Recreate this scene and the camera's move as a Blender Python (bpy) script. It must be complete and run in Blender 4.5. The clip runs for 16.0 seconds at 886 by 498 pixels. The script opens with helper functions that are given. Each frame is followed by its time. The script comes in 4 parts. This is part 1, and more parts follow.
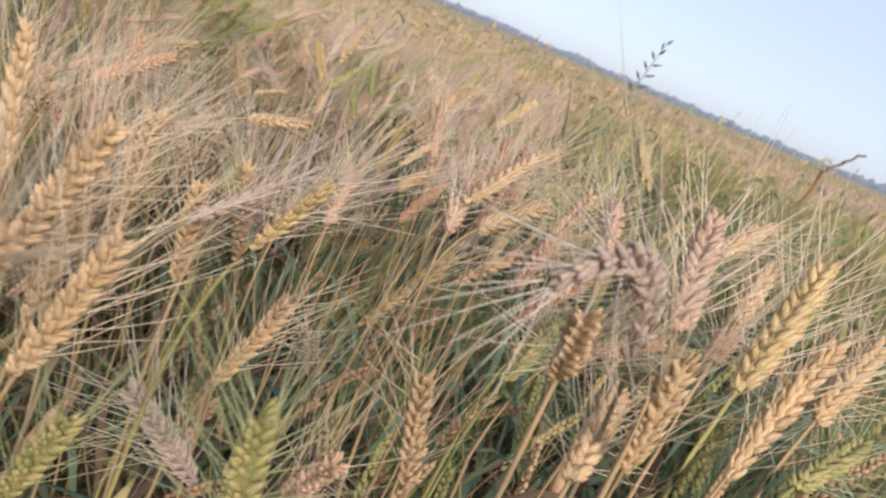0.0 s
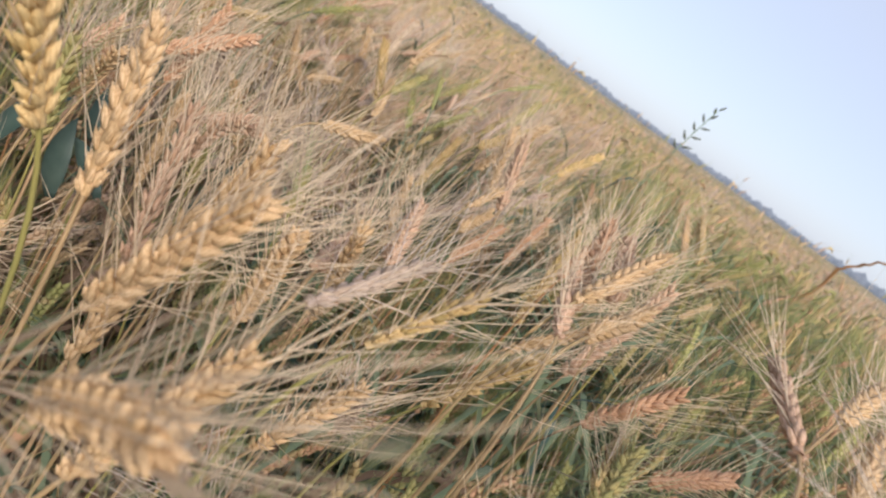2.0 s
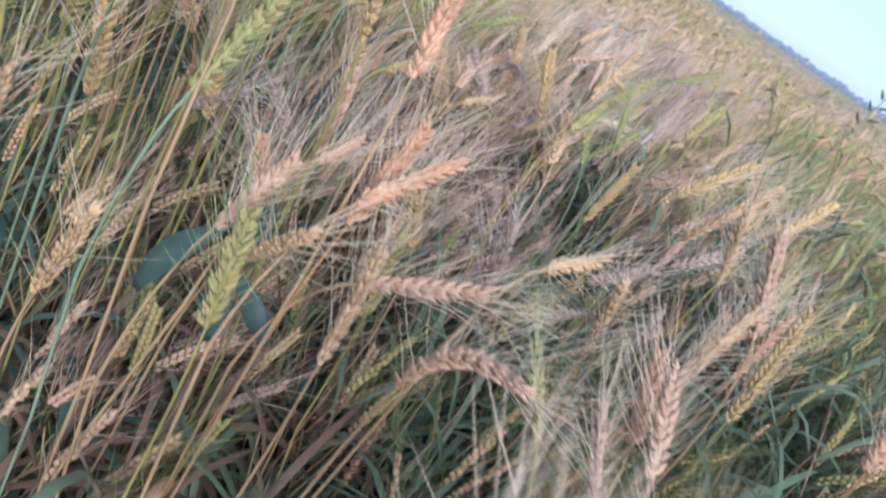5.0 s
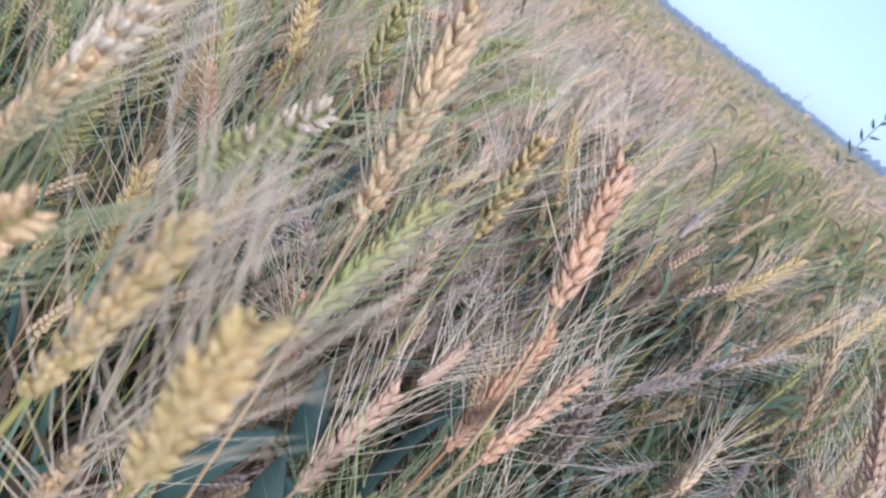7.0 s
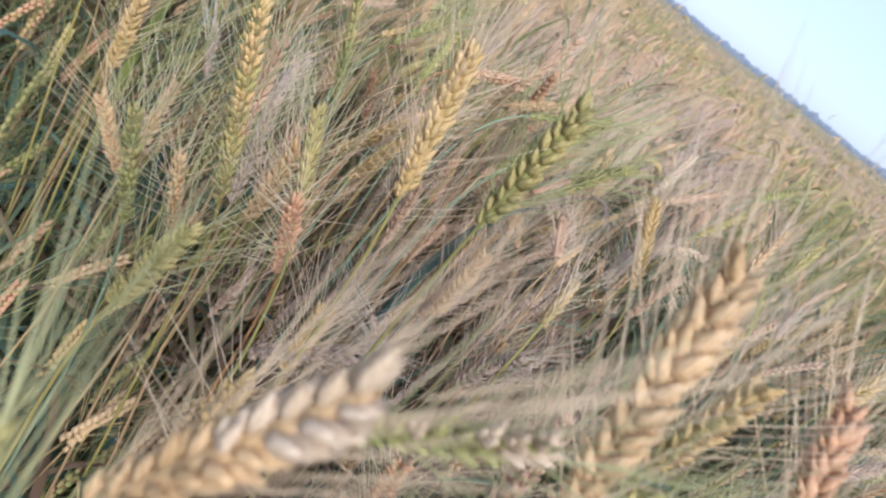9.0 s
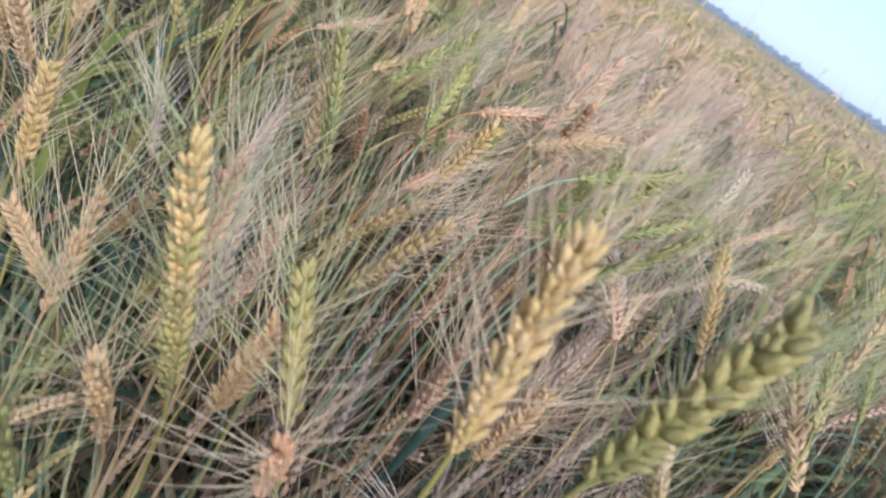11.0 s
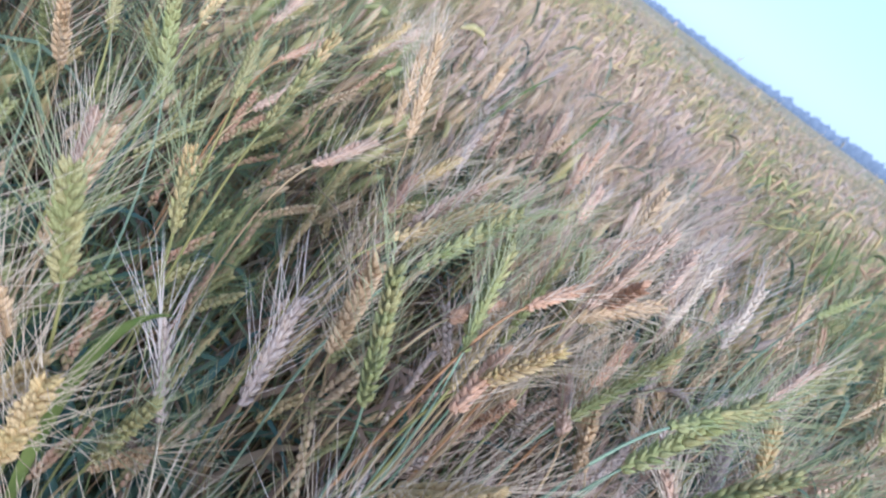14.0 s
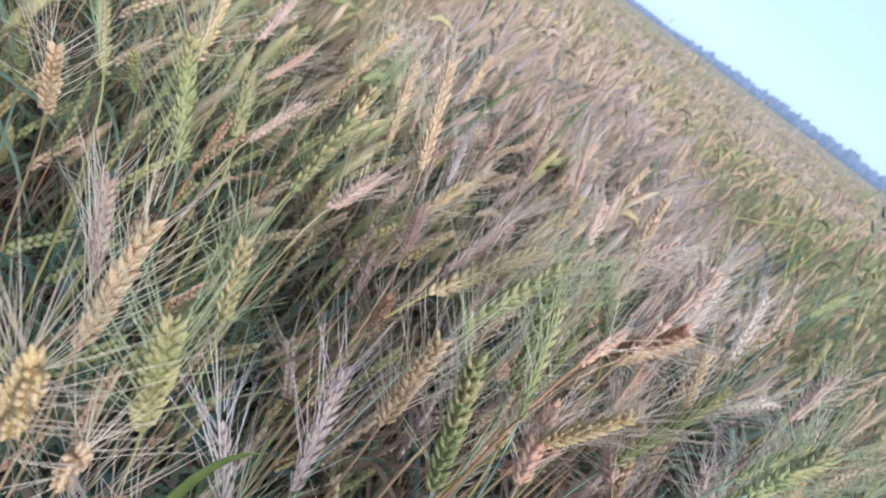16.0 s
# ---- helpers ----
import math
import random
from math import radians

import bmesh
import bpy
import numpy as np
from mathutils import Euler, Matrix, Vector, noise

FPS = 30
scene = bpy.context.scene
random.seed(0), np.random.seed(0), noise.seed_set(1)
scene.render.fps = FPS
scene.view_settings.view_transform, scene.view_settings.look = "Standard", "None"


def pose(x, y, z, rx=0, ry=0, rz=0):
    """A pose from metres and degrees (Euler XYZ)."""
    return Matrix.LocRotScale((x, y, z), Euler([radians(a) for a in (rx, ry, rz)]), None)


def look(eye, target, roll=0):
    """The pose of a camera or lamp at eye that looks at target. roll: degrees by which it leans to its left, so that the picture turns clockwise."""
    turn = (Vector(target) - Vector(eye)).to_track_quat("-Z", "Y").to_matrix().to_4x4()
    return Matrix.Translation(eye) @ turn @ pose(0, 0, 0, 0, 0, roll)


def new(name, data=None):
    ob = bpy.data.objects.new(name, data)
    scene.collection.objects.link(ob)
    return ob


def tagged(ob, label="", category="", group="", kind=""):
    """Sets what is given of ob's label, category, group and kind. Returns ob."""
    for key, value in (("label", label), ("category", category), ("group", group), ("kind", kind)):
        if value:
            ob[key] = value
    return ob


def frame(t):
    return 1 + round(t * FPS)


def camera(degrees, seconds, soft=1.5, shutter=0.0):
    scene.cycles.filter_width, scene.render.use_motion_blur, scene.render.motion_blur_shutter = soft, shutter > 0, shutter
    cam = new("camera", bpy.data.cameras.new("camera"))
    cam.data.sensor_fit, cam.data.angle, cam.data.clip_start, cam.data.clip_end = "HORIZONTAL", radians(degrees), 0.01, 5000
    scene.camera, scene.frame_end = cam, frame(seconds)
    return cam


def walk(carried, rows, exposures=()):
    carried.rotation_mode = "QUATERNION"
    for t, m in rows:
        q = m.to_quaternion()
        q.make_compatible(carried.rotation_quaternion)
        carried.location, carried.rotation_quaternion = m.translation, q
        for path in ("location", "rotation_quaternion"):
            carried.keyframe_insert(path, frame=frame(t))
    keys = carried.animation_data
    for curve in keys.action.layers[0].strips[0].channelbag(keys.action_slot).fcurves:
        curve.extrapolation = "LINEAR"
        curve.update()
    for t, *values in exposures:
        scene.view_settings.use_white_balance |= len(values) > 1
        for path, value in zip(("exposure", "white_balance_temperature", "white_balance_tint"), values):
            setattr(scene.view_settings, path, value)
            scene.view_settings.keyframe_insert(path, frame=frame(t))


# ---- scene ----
# ---- camera and its walk ----
cam = camera(63.0, 16.0, soft=2.0, shutter=0.5)
cam.data.dof.use_dof = True
cam.data.dof.focus_distance, cam.data.dof.aperture_fstop = 0.45, 15.0
PATH = [
    (0, (0.181, -0.323, 1.081), (0.348, 2.421, 0.223), 23.3),
    (0.5, (0.161, -0.336, 1.078), (0.312, 2.411, 0.223), 21.9),
    (1, (0.141, -0.314, 1.073), (0.336, 2.426, 0.207), 31.0),
    (1.5, (0.108, -0.274, 1.068), (0.347, 2.487, 0.285), 35.1),
    (2, (0.089, -0.249, 1.071), (0.340, 2.496, 0.233), 36.4),
    (2.5, (0.072, -0.225, 1.081), (0.275, 2.480, 0.111), 35.3),
    (3, (0.059, -0.199, 1.094), (0.166, 2.438, -0.058), 34.1),
    (3.5, (0.040, -0.177, 1.096), (0.032, 2.422, -0.146), 34.5),
    (3.7, (0.035, -0.173, 1.097), (-0.014, 2.405, -0.187), 33.8),
    (5.8, (-0.194, 0.019, 1.103), (0.130, 2.588, -0.160), 37.7),
    (6, (-0.210, 0.033, 1.104), (0.143, 2.588, -0.177), 38.9),
    (6.5, (-0.236, 0.048, 1.109), (0.140, 2.619, -0.130), 38.7),
    (7, (-0.256, 0.059, 1.104), (0.167, 2.648, -0.085), 37.7),
    (7.5, (-0.276, 0.065, 1.106), (0.135, 2.661, -0.072), 37.4),
    (8, (-0.312, 0.055, 1.112), (-0.029, 2.638, -0.128), 37.2),
    (8.2, (-0.320, 0.069, 1.113), (-0.032, 2.661, -0.110), 38.1),
    (10.3, (-0.387, 0.285, 1.088), (0.131, 2.840, -0.137), 37.7),
    (10.5, (-0.390, 0.301, 1.093), (0.122, 2.854, -0.138), 37.0),
    (11, (-0.402, 0.330, 1.094), (0.056, 2.880, -0.161), 35.5),
    (11.5, (-0.419, 0.354, 1.109), (-0.049, 2.920, -0.147), 33.3),
    (12, (-0.433, 0.370, 1.124), (-0.091, 2.949, -0.111), 32.0),
    (12.5, (-0.455, 0.382, 1.117), (-0.055, 2.940, -0.143), 33.1),
    (13, (-0.504, 0.413, 1.120), (0.020, 2.922, -0.196), 35.7),
    (13.5, (-0.528, 0.446, 1.139), (0.059, 2.984, -0.089), 34.9),
    (14, (-0.553, 0.477, 1.142), (0.219, 2.995, -0.022), 36.9),
    (14.5, (-0.585, 0.495, 1.142), (0.217, 3.004, -0.025), 35.2),
    (15, (-0.622, 0.518, 1.137), (0.249, 3.010, -0.016), 35.4),
    (15.5, (-0.636, 0.531, 1.139), (0.380, 2.984, 0.023), 36.0),
    (16, (-0.642, 0.537, 1.140), (0.403, 2.971, 0.007), 36.8),
]
walk(cam, [(t, look(eye, target, roll)) for t, eye, target, roll in PATH],
     exposures=[(0.0, 0.69, 6500, 13), (2.0, 0.69, 6650, 13), (2.5, 0.74, 6900, 14), (3.0, 0.77, 6950, 14), (3.5, 0.83, 6500, 14), (3.7, 0.83, 6400, 14),
                (5.8, 0.92, 4920, 12), (7.0, 0.83, 5120, 12), (8.2, 0.85, 5840, 12), (10.3, 0.9, 5690, 10), (11.0, 0.9, 5590, 10), (12.0, 0.99, 5000, 11),
                (13.0, 1.14, 4900, 11), (13.6, 1.10, 4880, 11), (14.0, 1.01, 4900, 11), (14.5, 1.03, 4980, 11), (15.0, 1.05, 5050, 11), (16.0, 0.97, 5150, 11)])

# ---- daylight: hazy morning sky and a veiled, low sun ----
SUN_EL, SUN_AZ = 30.0, 163.0
world = bpy.data.worlds.new("hazy_sky")
scene.world = world
world.use_nodes = True
wn, wl = world.node_tree.nodes, world.node_tree.links
sky = wn.new("ShaderNodeTexSky")
sky.sky_type = "NISHITA"
sky.sun_disc = False
sky.sun_elevation, sky.sun_rotation = radians(SUN_EL), radians(SUN_AZ)
sky.air_density, sky.dust_density, sky.ozone_density = 0.8, 1.0, 3.0
haze = wn.new("ShaderNodeMixRGB")
haze.inputs[0].default_value = 0.6
haze.inputs[2].default_value = (5.4, 5.9, 7.0, 1)
wl.new(sky.outputs[0], haze.inputs[1])
wl.new(haze.outputs[0], wn["Background"].inputs[0])
wn["Background"].inputs[1].default_value = 0.098
sun = new("sun", bpy.data.lights.new("sun", "SUN"))
sun.data.energy, sun.data.angle, sun.data.color = 2.7, radians(25), (1.0, 0.93, 0.85)
sa, se = radians(SUN_AZ), radians(SUN_EL)
sun.matrix_world = look((math.sin(sa) * math.cos(se) * 30, math.cos(sa) * math.cos(se) * 30, math.sin(se) * 30), (0, 0, 0))


# ---- materials ----
def material(name, stops, scale=60.0, rough=0.7, thin=0.0, bump=0.2, source="noise", veins=0.0):
    """Organic surface: a colour ramp over the plant's own tone (attribute, object or place), fine grain and relief."""
    m = bpy.data.materials.new(name)
    m.use_nodes = True
    n, l = m.node_tree.nodes, m.node_tree.links
    bsdf = n["Principled BSDF"]
    bsdf.inputs["Roughness"].default_value = rough
    bsdf.inputs["Specular IOR Level"].default_value = 0.3
    coord = n.new("ShaderNodeNewGeometry")
    grain = n.new("ShaderNodeTexNoise")
    grain.inputs["Scale"].default_value, grain.inputs["Detail"].default_value = scale, 4
    l.new(coord.outputs["Position"], grain.inputs["Vector"])
    ramp = n.new("ShaderNodeValToRGB")
    el = ramp.color_ramp.elements
    while len(el) < len(stops):
        el.new(0.5)
    for e, (p, c) in zip(el, stops):
        e.position, e.color = p, (*c, 1)
    if source == "tone":
        a = n.new("ShaderNodeAttribute")
        a.attribute_name = "tone"
        value = a.outputs["Fac"]
    elif source == "object":
        value = n.new("ShaderNodeObjectInfo").outputs["Random"]
    else:
        value = grain.outputs["Fac"]
    if source != "noise":
        mix = n.new("ShaderNodeMath")
        mix.operation = "MULTIPLY_ADD"
        mix.inputs[1].default_value = 0.22
        l.new(grain.outputs["Fac"], mix.inputs[0])
        sub = n.new("ShaderNodeMath")
        sub.operation = "SUBTRACT"
        sub.inputs[1].default_value = 0.11
        l.new(value, sub.inputs[0])
        l.new(sub.outputs[0], mix.inputs[2])
        value = mix.outputs[0]
    l.new(value, ramp.inputs[0])
    colour = ramp.outputs[0]
    # blotches of a second, larger size
    blot = n.new("ShaderNodeTexNoise")
    blot.inputs["Scale"].default_value, blot.inputs["Detail"].default_value = scale * 0.18, 2
    l.new(coord.outputs["Position"], blot.inputs["Vector"])
    br = n.new("ShaderNodeValToRGB")
    br.color_ramp.elements[0].position, br.color_ramp.elements[0].color = 0.3, (0.86, 0.86, 0.87, 1)
    br.color_ramp.elements[1].position, br.color_ramp.elements[1].color = 0.7, (1.10, 1.08, 1.05, 1)
    l.new(blot.outputs["Fac"], br.inputs[0])
    mul = n.new("ShaderNodeMixRGB")
    mul.blend_type = "MULTIPLY"
    mul.inputs[0].default_value = 1
    l.new(colour, mul.inputs[1])
    l.new(br.outputs[0], mul.inputs[2])
    colour = mul.outputs[0]
    if veins:
        # nerves that run along each glume
        oc = n.new("ShaderNodeTexCoord")
        mp = n.new("ShaderNodeMapping")
        mp.inputs["Scale"].default_value = (1500, 1500, 110)
        l.new(oc.outputs["Object"], mp.inputs["Vector"])
        vn = n.new("ShaderNodeTexNoise")
        vn.inputs["Scale"].default_value, vn.inputs["Detail"].default_value = 1.0, 2
        l.new(mp.outputs[0], vn.inputs["Vector"])
        vr = n.new("ShaderNodeValToRGB")
        vr.color_ramp.elements[0].position, vr.color_ramp.elements[0].color = 0.36, (0.74, 0.66, 0.56, 1)
        vr.color_ramp.elements[1].position, vr.color_ramp.elements[1].color = 0.60, (1.08, 1.07, 1.05, 1)
        l.new(vn.outputs["Fac"], vr.inputs[0])
        vm = n.new("ShaderNodeMixRGB")
        vm.blend_type = "MULTIPLY"
        vm.inputs[0].default_value = veins
        l.new(colour, vm.inputs[1])
        l.new(vr.outputs[0], vm.inputs[2])
        colour = vm.outputs[0]
    l.new(colour, bsdf.inputs["Base Color"])
    if bump:
        b = n.new("ShaderNodeBump")
        b.inputs["Strength"].default_value, b.inputs["Distance"].default_value = bump, 0.002
        fine = n.new("ShaderNodeTexNoise")
        fine.inputs["Scale"].default_value, fine.inputs["Detail"].default_value = scale * 6, 3
        l.new(coord.outputs["Position"], fine.inputs["Vector"])
        l.new(fine.outputs["Fac"], b.inputs["Height"])
        l.new(b.outputs[0], bsdf.inputs["Normal"])
    if thin:
        tr = n.new("ShaderNodeBsdfTranslucent")
        l.new(colour, tr.inputs["Color"])
        ms = n.new("ShaderNodeMixShader")
        ms.inputs[0].default_value = thin
        l.new(bsdf.outputs[0], ms.inputs[1])
        l.new(tr.outputs[0], ms.inputs[2])
        l.new(ms.outputs[0], n["Material Output"].inputs["Surface"])
    return m


RIPE, PINK, GOLD = (0.66, 0.485, 0.295), (0.66, 0.455, 0.325), (0.64, 0.48, 0.22)
GREY, OLIVE, GREEN, RUST = (0.54, 0.43, 0.35), (0.46, 0.415, 0.175), (0.35, 0.365, 0.14), (0.65, 0.395, 0.245)
M_FIELD_EAR = material("wheat_ears_mixed", [(0.0, GREY), (0.17, PINK), (0.36, RIPE), (0.55, RIPE), (0.66, GOLD), (0.8, OLIVE), (0.93, GREEN), (1.0, RUST)],
                       scale=90, source="tone", thin=0.28)
M_FIELD_AWN = material("awns_mixed", [(0.0, (0.74, 0.58, 0.46)), (0.3, (0.72, 0.54, 0.38)), (0.48, (0.60, 0.45, 0.25)), (0.64, (0.40, 0.41, 0.19)), (1.0, (0.27, 0.33, 0.13))],
                       scale=90, source="tone", thin=0.38, bump=0)
M_STEM = material("straw_stems", [(0.0, (0.13, 0.16, 0.06)), (0.3, (0.23, 0.22, 0.09)), (0.55, (0.38, 0.27, 0.13)), (0.8, (0.30, 0.18, 0.09)), (1.0, (0.28, 0.24, 0.19))],
                  scale=40, source="tone", thin=0.1, bump=0.1)
M_LEAF = material("wheat_leaves", [(0.0, (0.07, 0.125, 0.105)), (0.18, (0.105, 0.16, 0.095)), (0.32, (0.18, 0.17, 0.09)), (0.44, (0.225, 0.15, 0.095)), (0.62, (0.205, 0.132, 0.085)), (0.76, (0.14, 0.185, 0.10)), (1.0, (0.20, 0.26, 0.16))],
                  scale=30, source="tone", thin=0.3, bump=0.15, rough=0.55)
EAR_MATS = {
    "ripe": material("ear_ripe_straw", [(0.0, RIPE), (0.5, (0.74, 0.55, 0.34)), (1.0, (0.58, 0.41, 0.225))], scale=220, source="object", thin=0.25, veins=1.0),
    "pink": material("ear_pinkish_tan", [(0.0, PINK), (0.5, (0.71, 0.515, 0.385)), (1.0, (0.56, 0.375, 0.26))], scale=220, source="object", thin=0.25, veins=1.0),
    "gold": material("ear_golden", [(0.0, GOLD), (0.5, (0.72, 0.55, 0.30)), (1.0, (0.55, 0.43, 0.19))], scale=220, source="object", thin=0.25, veins=1.0),
    "grey": material("ear_weathered_grey", [(0.0, GREY), (0.5, (0.58, 0.48, 0.42)), (1.0, (0.45, 0.36, 0.31))], scale=220, source="object", thin=0.25, veins=1.0),
    "olive": material("ear_olive", [(0.0, OLIVE), (0.5, (0.49, 0.43, 0.20)), (1.0, (0.34, 0.35, 0.14))], scale=220, source="object", thin=0.25, veins=1.0),
    "green": material("ear_green", [(0.0, GREEN), (0.5, (0.42, 0.42, 0.19)), (1.0, (0.28, 0.315, 0.12))], scale=220, source="object", thin=0.25, veins=1.0),
    "rust": material("ear_rusty_orange", [(0.0, RUST), (0.5, (0.72, 0.475, 0.32)), (1.0, (0.63, 0.385, 0.24))], scale=220, source="object", thin=0.25, veins=1.0),
    "pale": material("ear_bleached", [(0.0, (0.68, 0.57, 0.45)), (0.5, (0.73, 0.62, 0.50)), (1.0, (0.62, 0.51, 0.38))], scale=220, source="object", thin=0.25, veins=1.0),
}
AWN_MATS = {
    "straw": material("awn_straw", [(0.0, (0.74, 0.60, 0.42)), (1.0, (0.83, 0.69, 0.51))], scale=120, source="object", thin=0.25, bump=0),
    "pale": material("awn_pale_lilac", [(0.0, (0.69, 0.58, 0.49)), (1.0, (0.76, 0.66, 0.56))], scale=120, source="object", thin=0.25, bump=0),
    "green": material("awn_green", [(0.0, (0.42, 0.45, 0.22)), (1.0, (0.56, 0.55, 0.32))], scale=120, source="object", thin=0.25, bump=0),
}
AWN_OF = {"ripe": "straw", "pink": "straw", "gold": "straw", "grey": "pale", "olive": "green", "green": "green", "rust": "straw", "pale": "pale"}
STEM_MATS = {
    "straw": material("stem_straw", [(0.0, (0.36, 0.26, 0.13)), (1.0, (0.41, 0.28, 0.155))], scale=90, source="object", thin=0.1, bump=0.1),
    "yellow": material("stem_yellow_green", [(0.0, (0.33, 0.28, 0.09)), (1.0, (0.27, 0.26, 0.09))], scale=90, source="object", thin=0.1, bump=0.1),
    "green": material("stem_green", [(0.0, (0.17, 0.24, 0.15)), (1.0, (0.24, 0.30, 0.19))], scale=90, source="object", thin=0.1, bump=0.1),
    "orange": material("stem_orange", [(0.0, (0.42, 0.23, 0.10)), (1.0, (0.34, 0.18, 0.08))], scale=90, source="object", thin=0.1, bump=0.1),
    "grey": material("stem_grey", [(0.0, (0.25, 0.20, 0.12)), (1.0, (0.20, 0.17, 0.10))], scale=90, source="object", thin=0.1, bump=0.1),
}
STEM_OF = {"ripe": "straw", "pink": "straw", "gold": "yellow", "grey": "grey", "olive": "yellow", "green": "green", "rust": "orange", "pale": "straw"}
M_GREEN_LEAF = material("leaf_fresh_green", [(0.3, (0.11, 0.165, 0.04)), (0.7, (0.21, 0.24, 0.07))], scale=60, thin=0.35, rough=0.45)
M_TEAL_LEAF = material("leaf_bluish_green", [(0.3, (0.055, 0.10, 0.085)), (0.7, (0.10, 0.15, 0.125))], scale=40, thin=0.3, rough=0.5)
M_DRY_LEAF = material("leaf_dry", [(0.0, (0.46, 0.34, 0.18)), (1.0, (0.38, 0.24, 0.12))], scale=50, thin=0.25)
M_SOIL = material("soil", [(0.3, (0.045, 0.033, 0.022)), (0.7, (0.11, 0.08, 0.05))], scale=25, rough=0.95, bump=0.6)
# Tan and green, darkened for the shade between ears that the sheet lacks.
M_CANOPY = material("far_crop_with_shade", [(0.28, (0.12, 0.14, 0.06)), (0.42, (0.23, 0.20, 0.105)), (0.55, (0.36, 0.275, 0.175)), (0.68, (0.17, 0.18, 0.08))], scale=3.0, rough=0.85, bump=0.5)
M_PANICLE = material("grass_panicle_dark", [(0.0, (0.06, 0.075, 0.06)), (1.0, (0.11, 0.12, 0.08))], scale=200)


# Haze of distance painted in: a dim base colour plus an even emitted tint.
def haze_glow_material(name, colour, glow):
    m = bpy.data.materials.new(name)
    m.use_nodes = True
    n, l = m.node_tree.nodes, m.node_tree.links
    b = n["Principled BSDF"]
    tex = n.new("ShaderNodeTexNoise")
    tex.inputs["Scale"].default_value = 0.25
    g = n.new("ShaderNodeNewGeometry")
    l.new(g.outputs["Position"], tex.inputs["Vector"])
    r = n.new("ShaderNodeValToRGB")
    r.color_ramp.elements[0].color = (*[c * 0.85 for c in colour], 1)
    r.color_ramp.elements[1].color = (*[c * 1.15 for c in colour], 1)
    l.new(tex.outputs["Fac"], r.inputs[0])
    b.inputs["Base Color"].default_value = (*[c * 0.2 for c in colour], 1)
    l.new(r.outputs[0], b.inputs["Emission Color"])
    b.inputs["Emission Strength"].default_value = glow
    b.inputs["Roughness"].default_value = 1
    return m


# The trees' blue-grey haze is emitted colour; no air lies in between.
M_TREES = haze_glow_material("distant_trees_painted_haze", (0.175, 0.205, 0.255), 0.8)


# ---- mesh helpers ----
def mesh_of(name, v, f, mats, index=None, tone=None, smooth=True):
    me = bpy.data.meshes.new(name)
    me.from_pydata(np.asarray(v).tolist(), [], [tuple(q) for q in f])
    for m in mats:
        me.materials.append(m)
    if index is not None:
        me.polygons.foreach_set("material_index", np.asarray(index, dtype=np.int32))
    if tone is not None:
        a = me.attributes.new("tone", "FLOAT", "POINT")
        a.data.foreach_set("value", np.asarray(tone, dtype=np.float32))
    if smooth:
        me.polygons.foreach_set("use_smooth", np.ones(len(me.polygons), dtype=bool))
    me.update()
    return me


def part_of(name, me, parent, label="", m=None):
    ob = new(name, me)
    ob.parent = parent
    if m is not None:
        ob.matrix_basis = m
    return tagged(ob, label) if label else ob


def frame_of(d):
    """Two unit vectors across the direction d."""
    d = np.asarray(d) / np.linalg.norm(d)
    a = np.array((0, 0, 1.0)) if abs(d[2]) < 0.9 else np.array((1.0, 0, 0))
    u = np.cross(a, d)
    u /= np.linalg.norm(u)
    return u, np.cross(d, u)


def tube(pts, radii, sides=5, cap=True):
    """A round, tapered tube along the points; a radius of zero makes a point."""
    pts = np.asarray(pts, float)
    v, f, rings = [], [], []
    for i, p in enumerate(pts):
        d = pts[min(i + 1, len(pts) - 1)] - pts[max(i - 1, 0)]
        u, w = frame_of(d)
        if radii[i] <= 0:
            rings.append([len(v)])
            v.append(p)
            continue
        ring = []
        for k in range(sides):
            a = 2 * math.pi * k / sides
            ring.append(len(v))
            v.append(p + radii[i] * (math.cos(a) * u + math.sin(a) * w))
        rings.append(ring)
    for a, b in zip(rings, rings[1:]):
        for k in range(sides):
            q = [a[k % len(a)], a[(k + 1) % len(a)], b[(k + 1) % len(b)], b[k % len(b)]]
            q = list(dict.fromkeys(q))
            if len(q) > 2:
                f.append(tuple(q))
    return v, f


def ribbon(pts, widths, across, fold=0.25):
    """A leaf blade: two strips folded along the midrib, a point at the end."""
    v, f = [], []
    pts = np.asarray(pts, float)
    for i, p in enumerate(pts):
        d = pts[min(i + 1, len(pts) - 1)] - pts[max(i - 1, 0)]
        s = np.cross(d, np.cross(across, d))
        s = s / max(np.linalg.norm(s), 1e-9)
        n = np.cross(s, d / np.linalg.norm(d))
        w = widths[i] / 2
        v += [p - s * w + n * w * fold, p, p + s * w + n * w * fold]
        if i:
            o = 3 * (i - 1)
            f += [(o, o + 1, o + 4, o + 3), (o + 1, o + 2, o + 5, o + 4)]
    return v, f


def joined(pieces):
    v, f, n = [], [], 0
    for pv, pf in pieces:
        v += list(pv)
        f += [tuple(i + n for i in q) for q in pf]
        n += len(pv)
    return v, f


def bezier(a, b, c, n):
    s = np.linspace(0, 1, n)[:, None]
    return (1 - s) ** 2 * np.asarray(a) + 2 * s * (1 - s) * np.asarray(b) + s ** 2 * np.asarray(c)


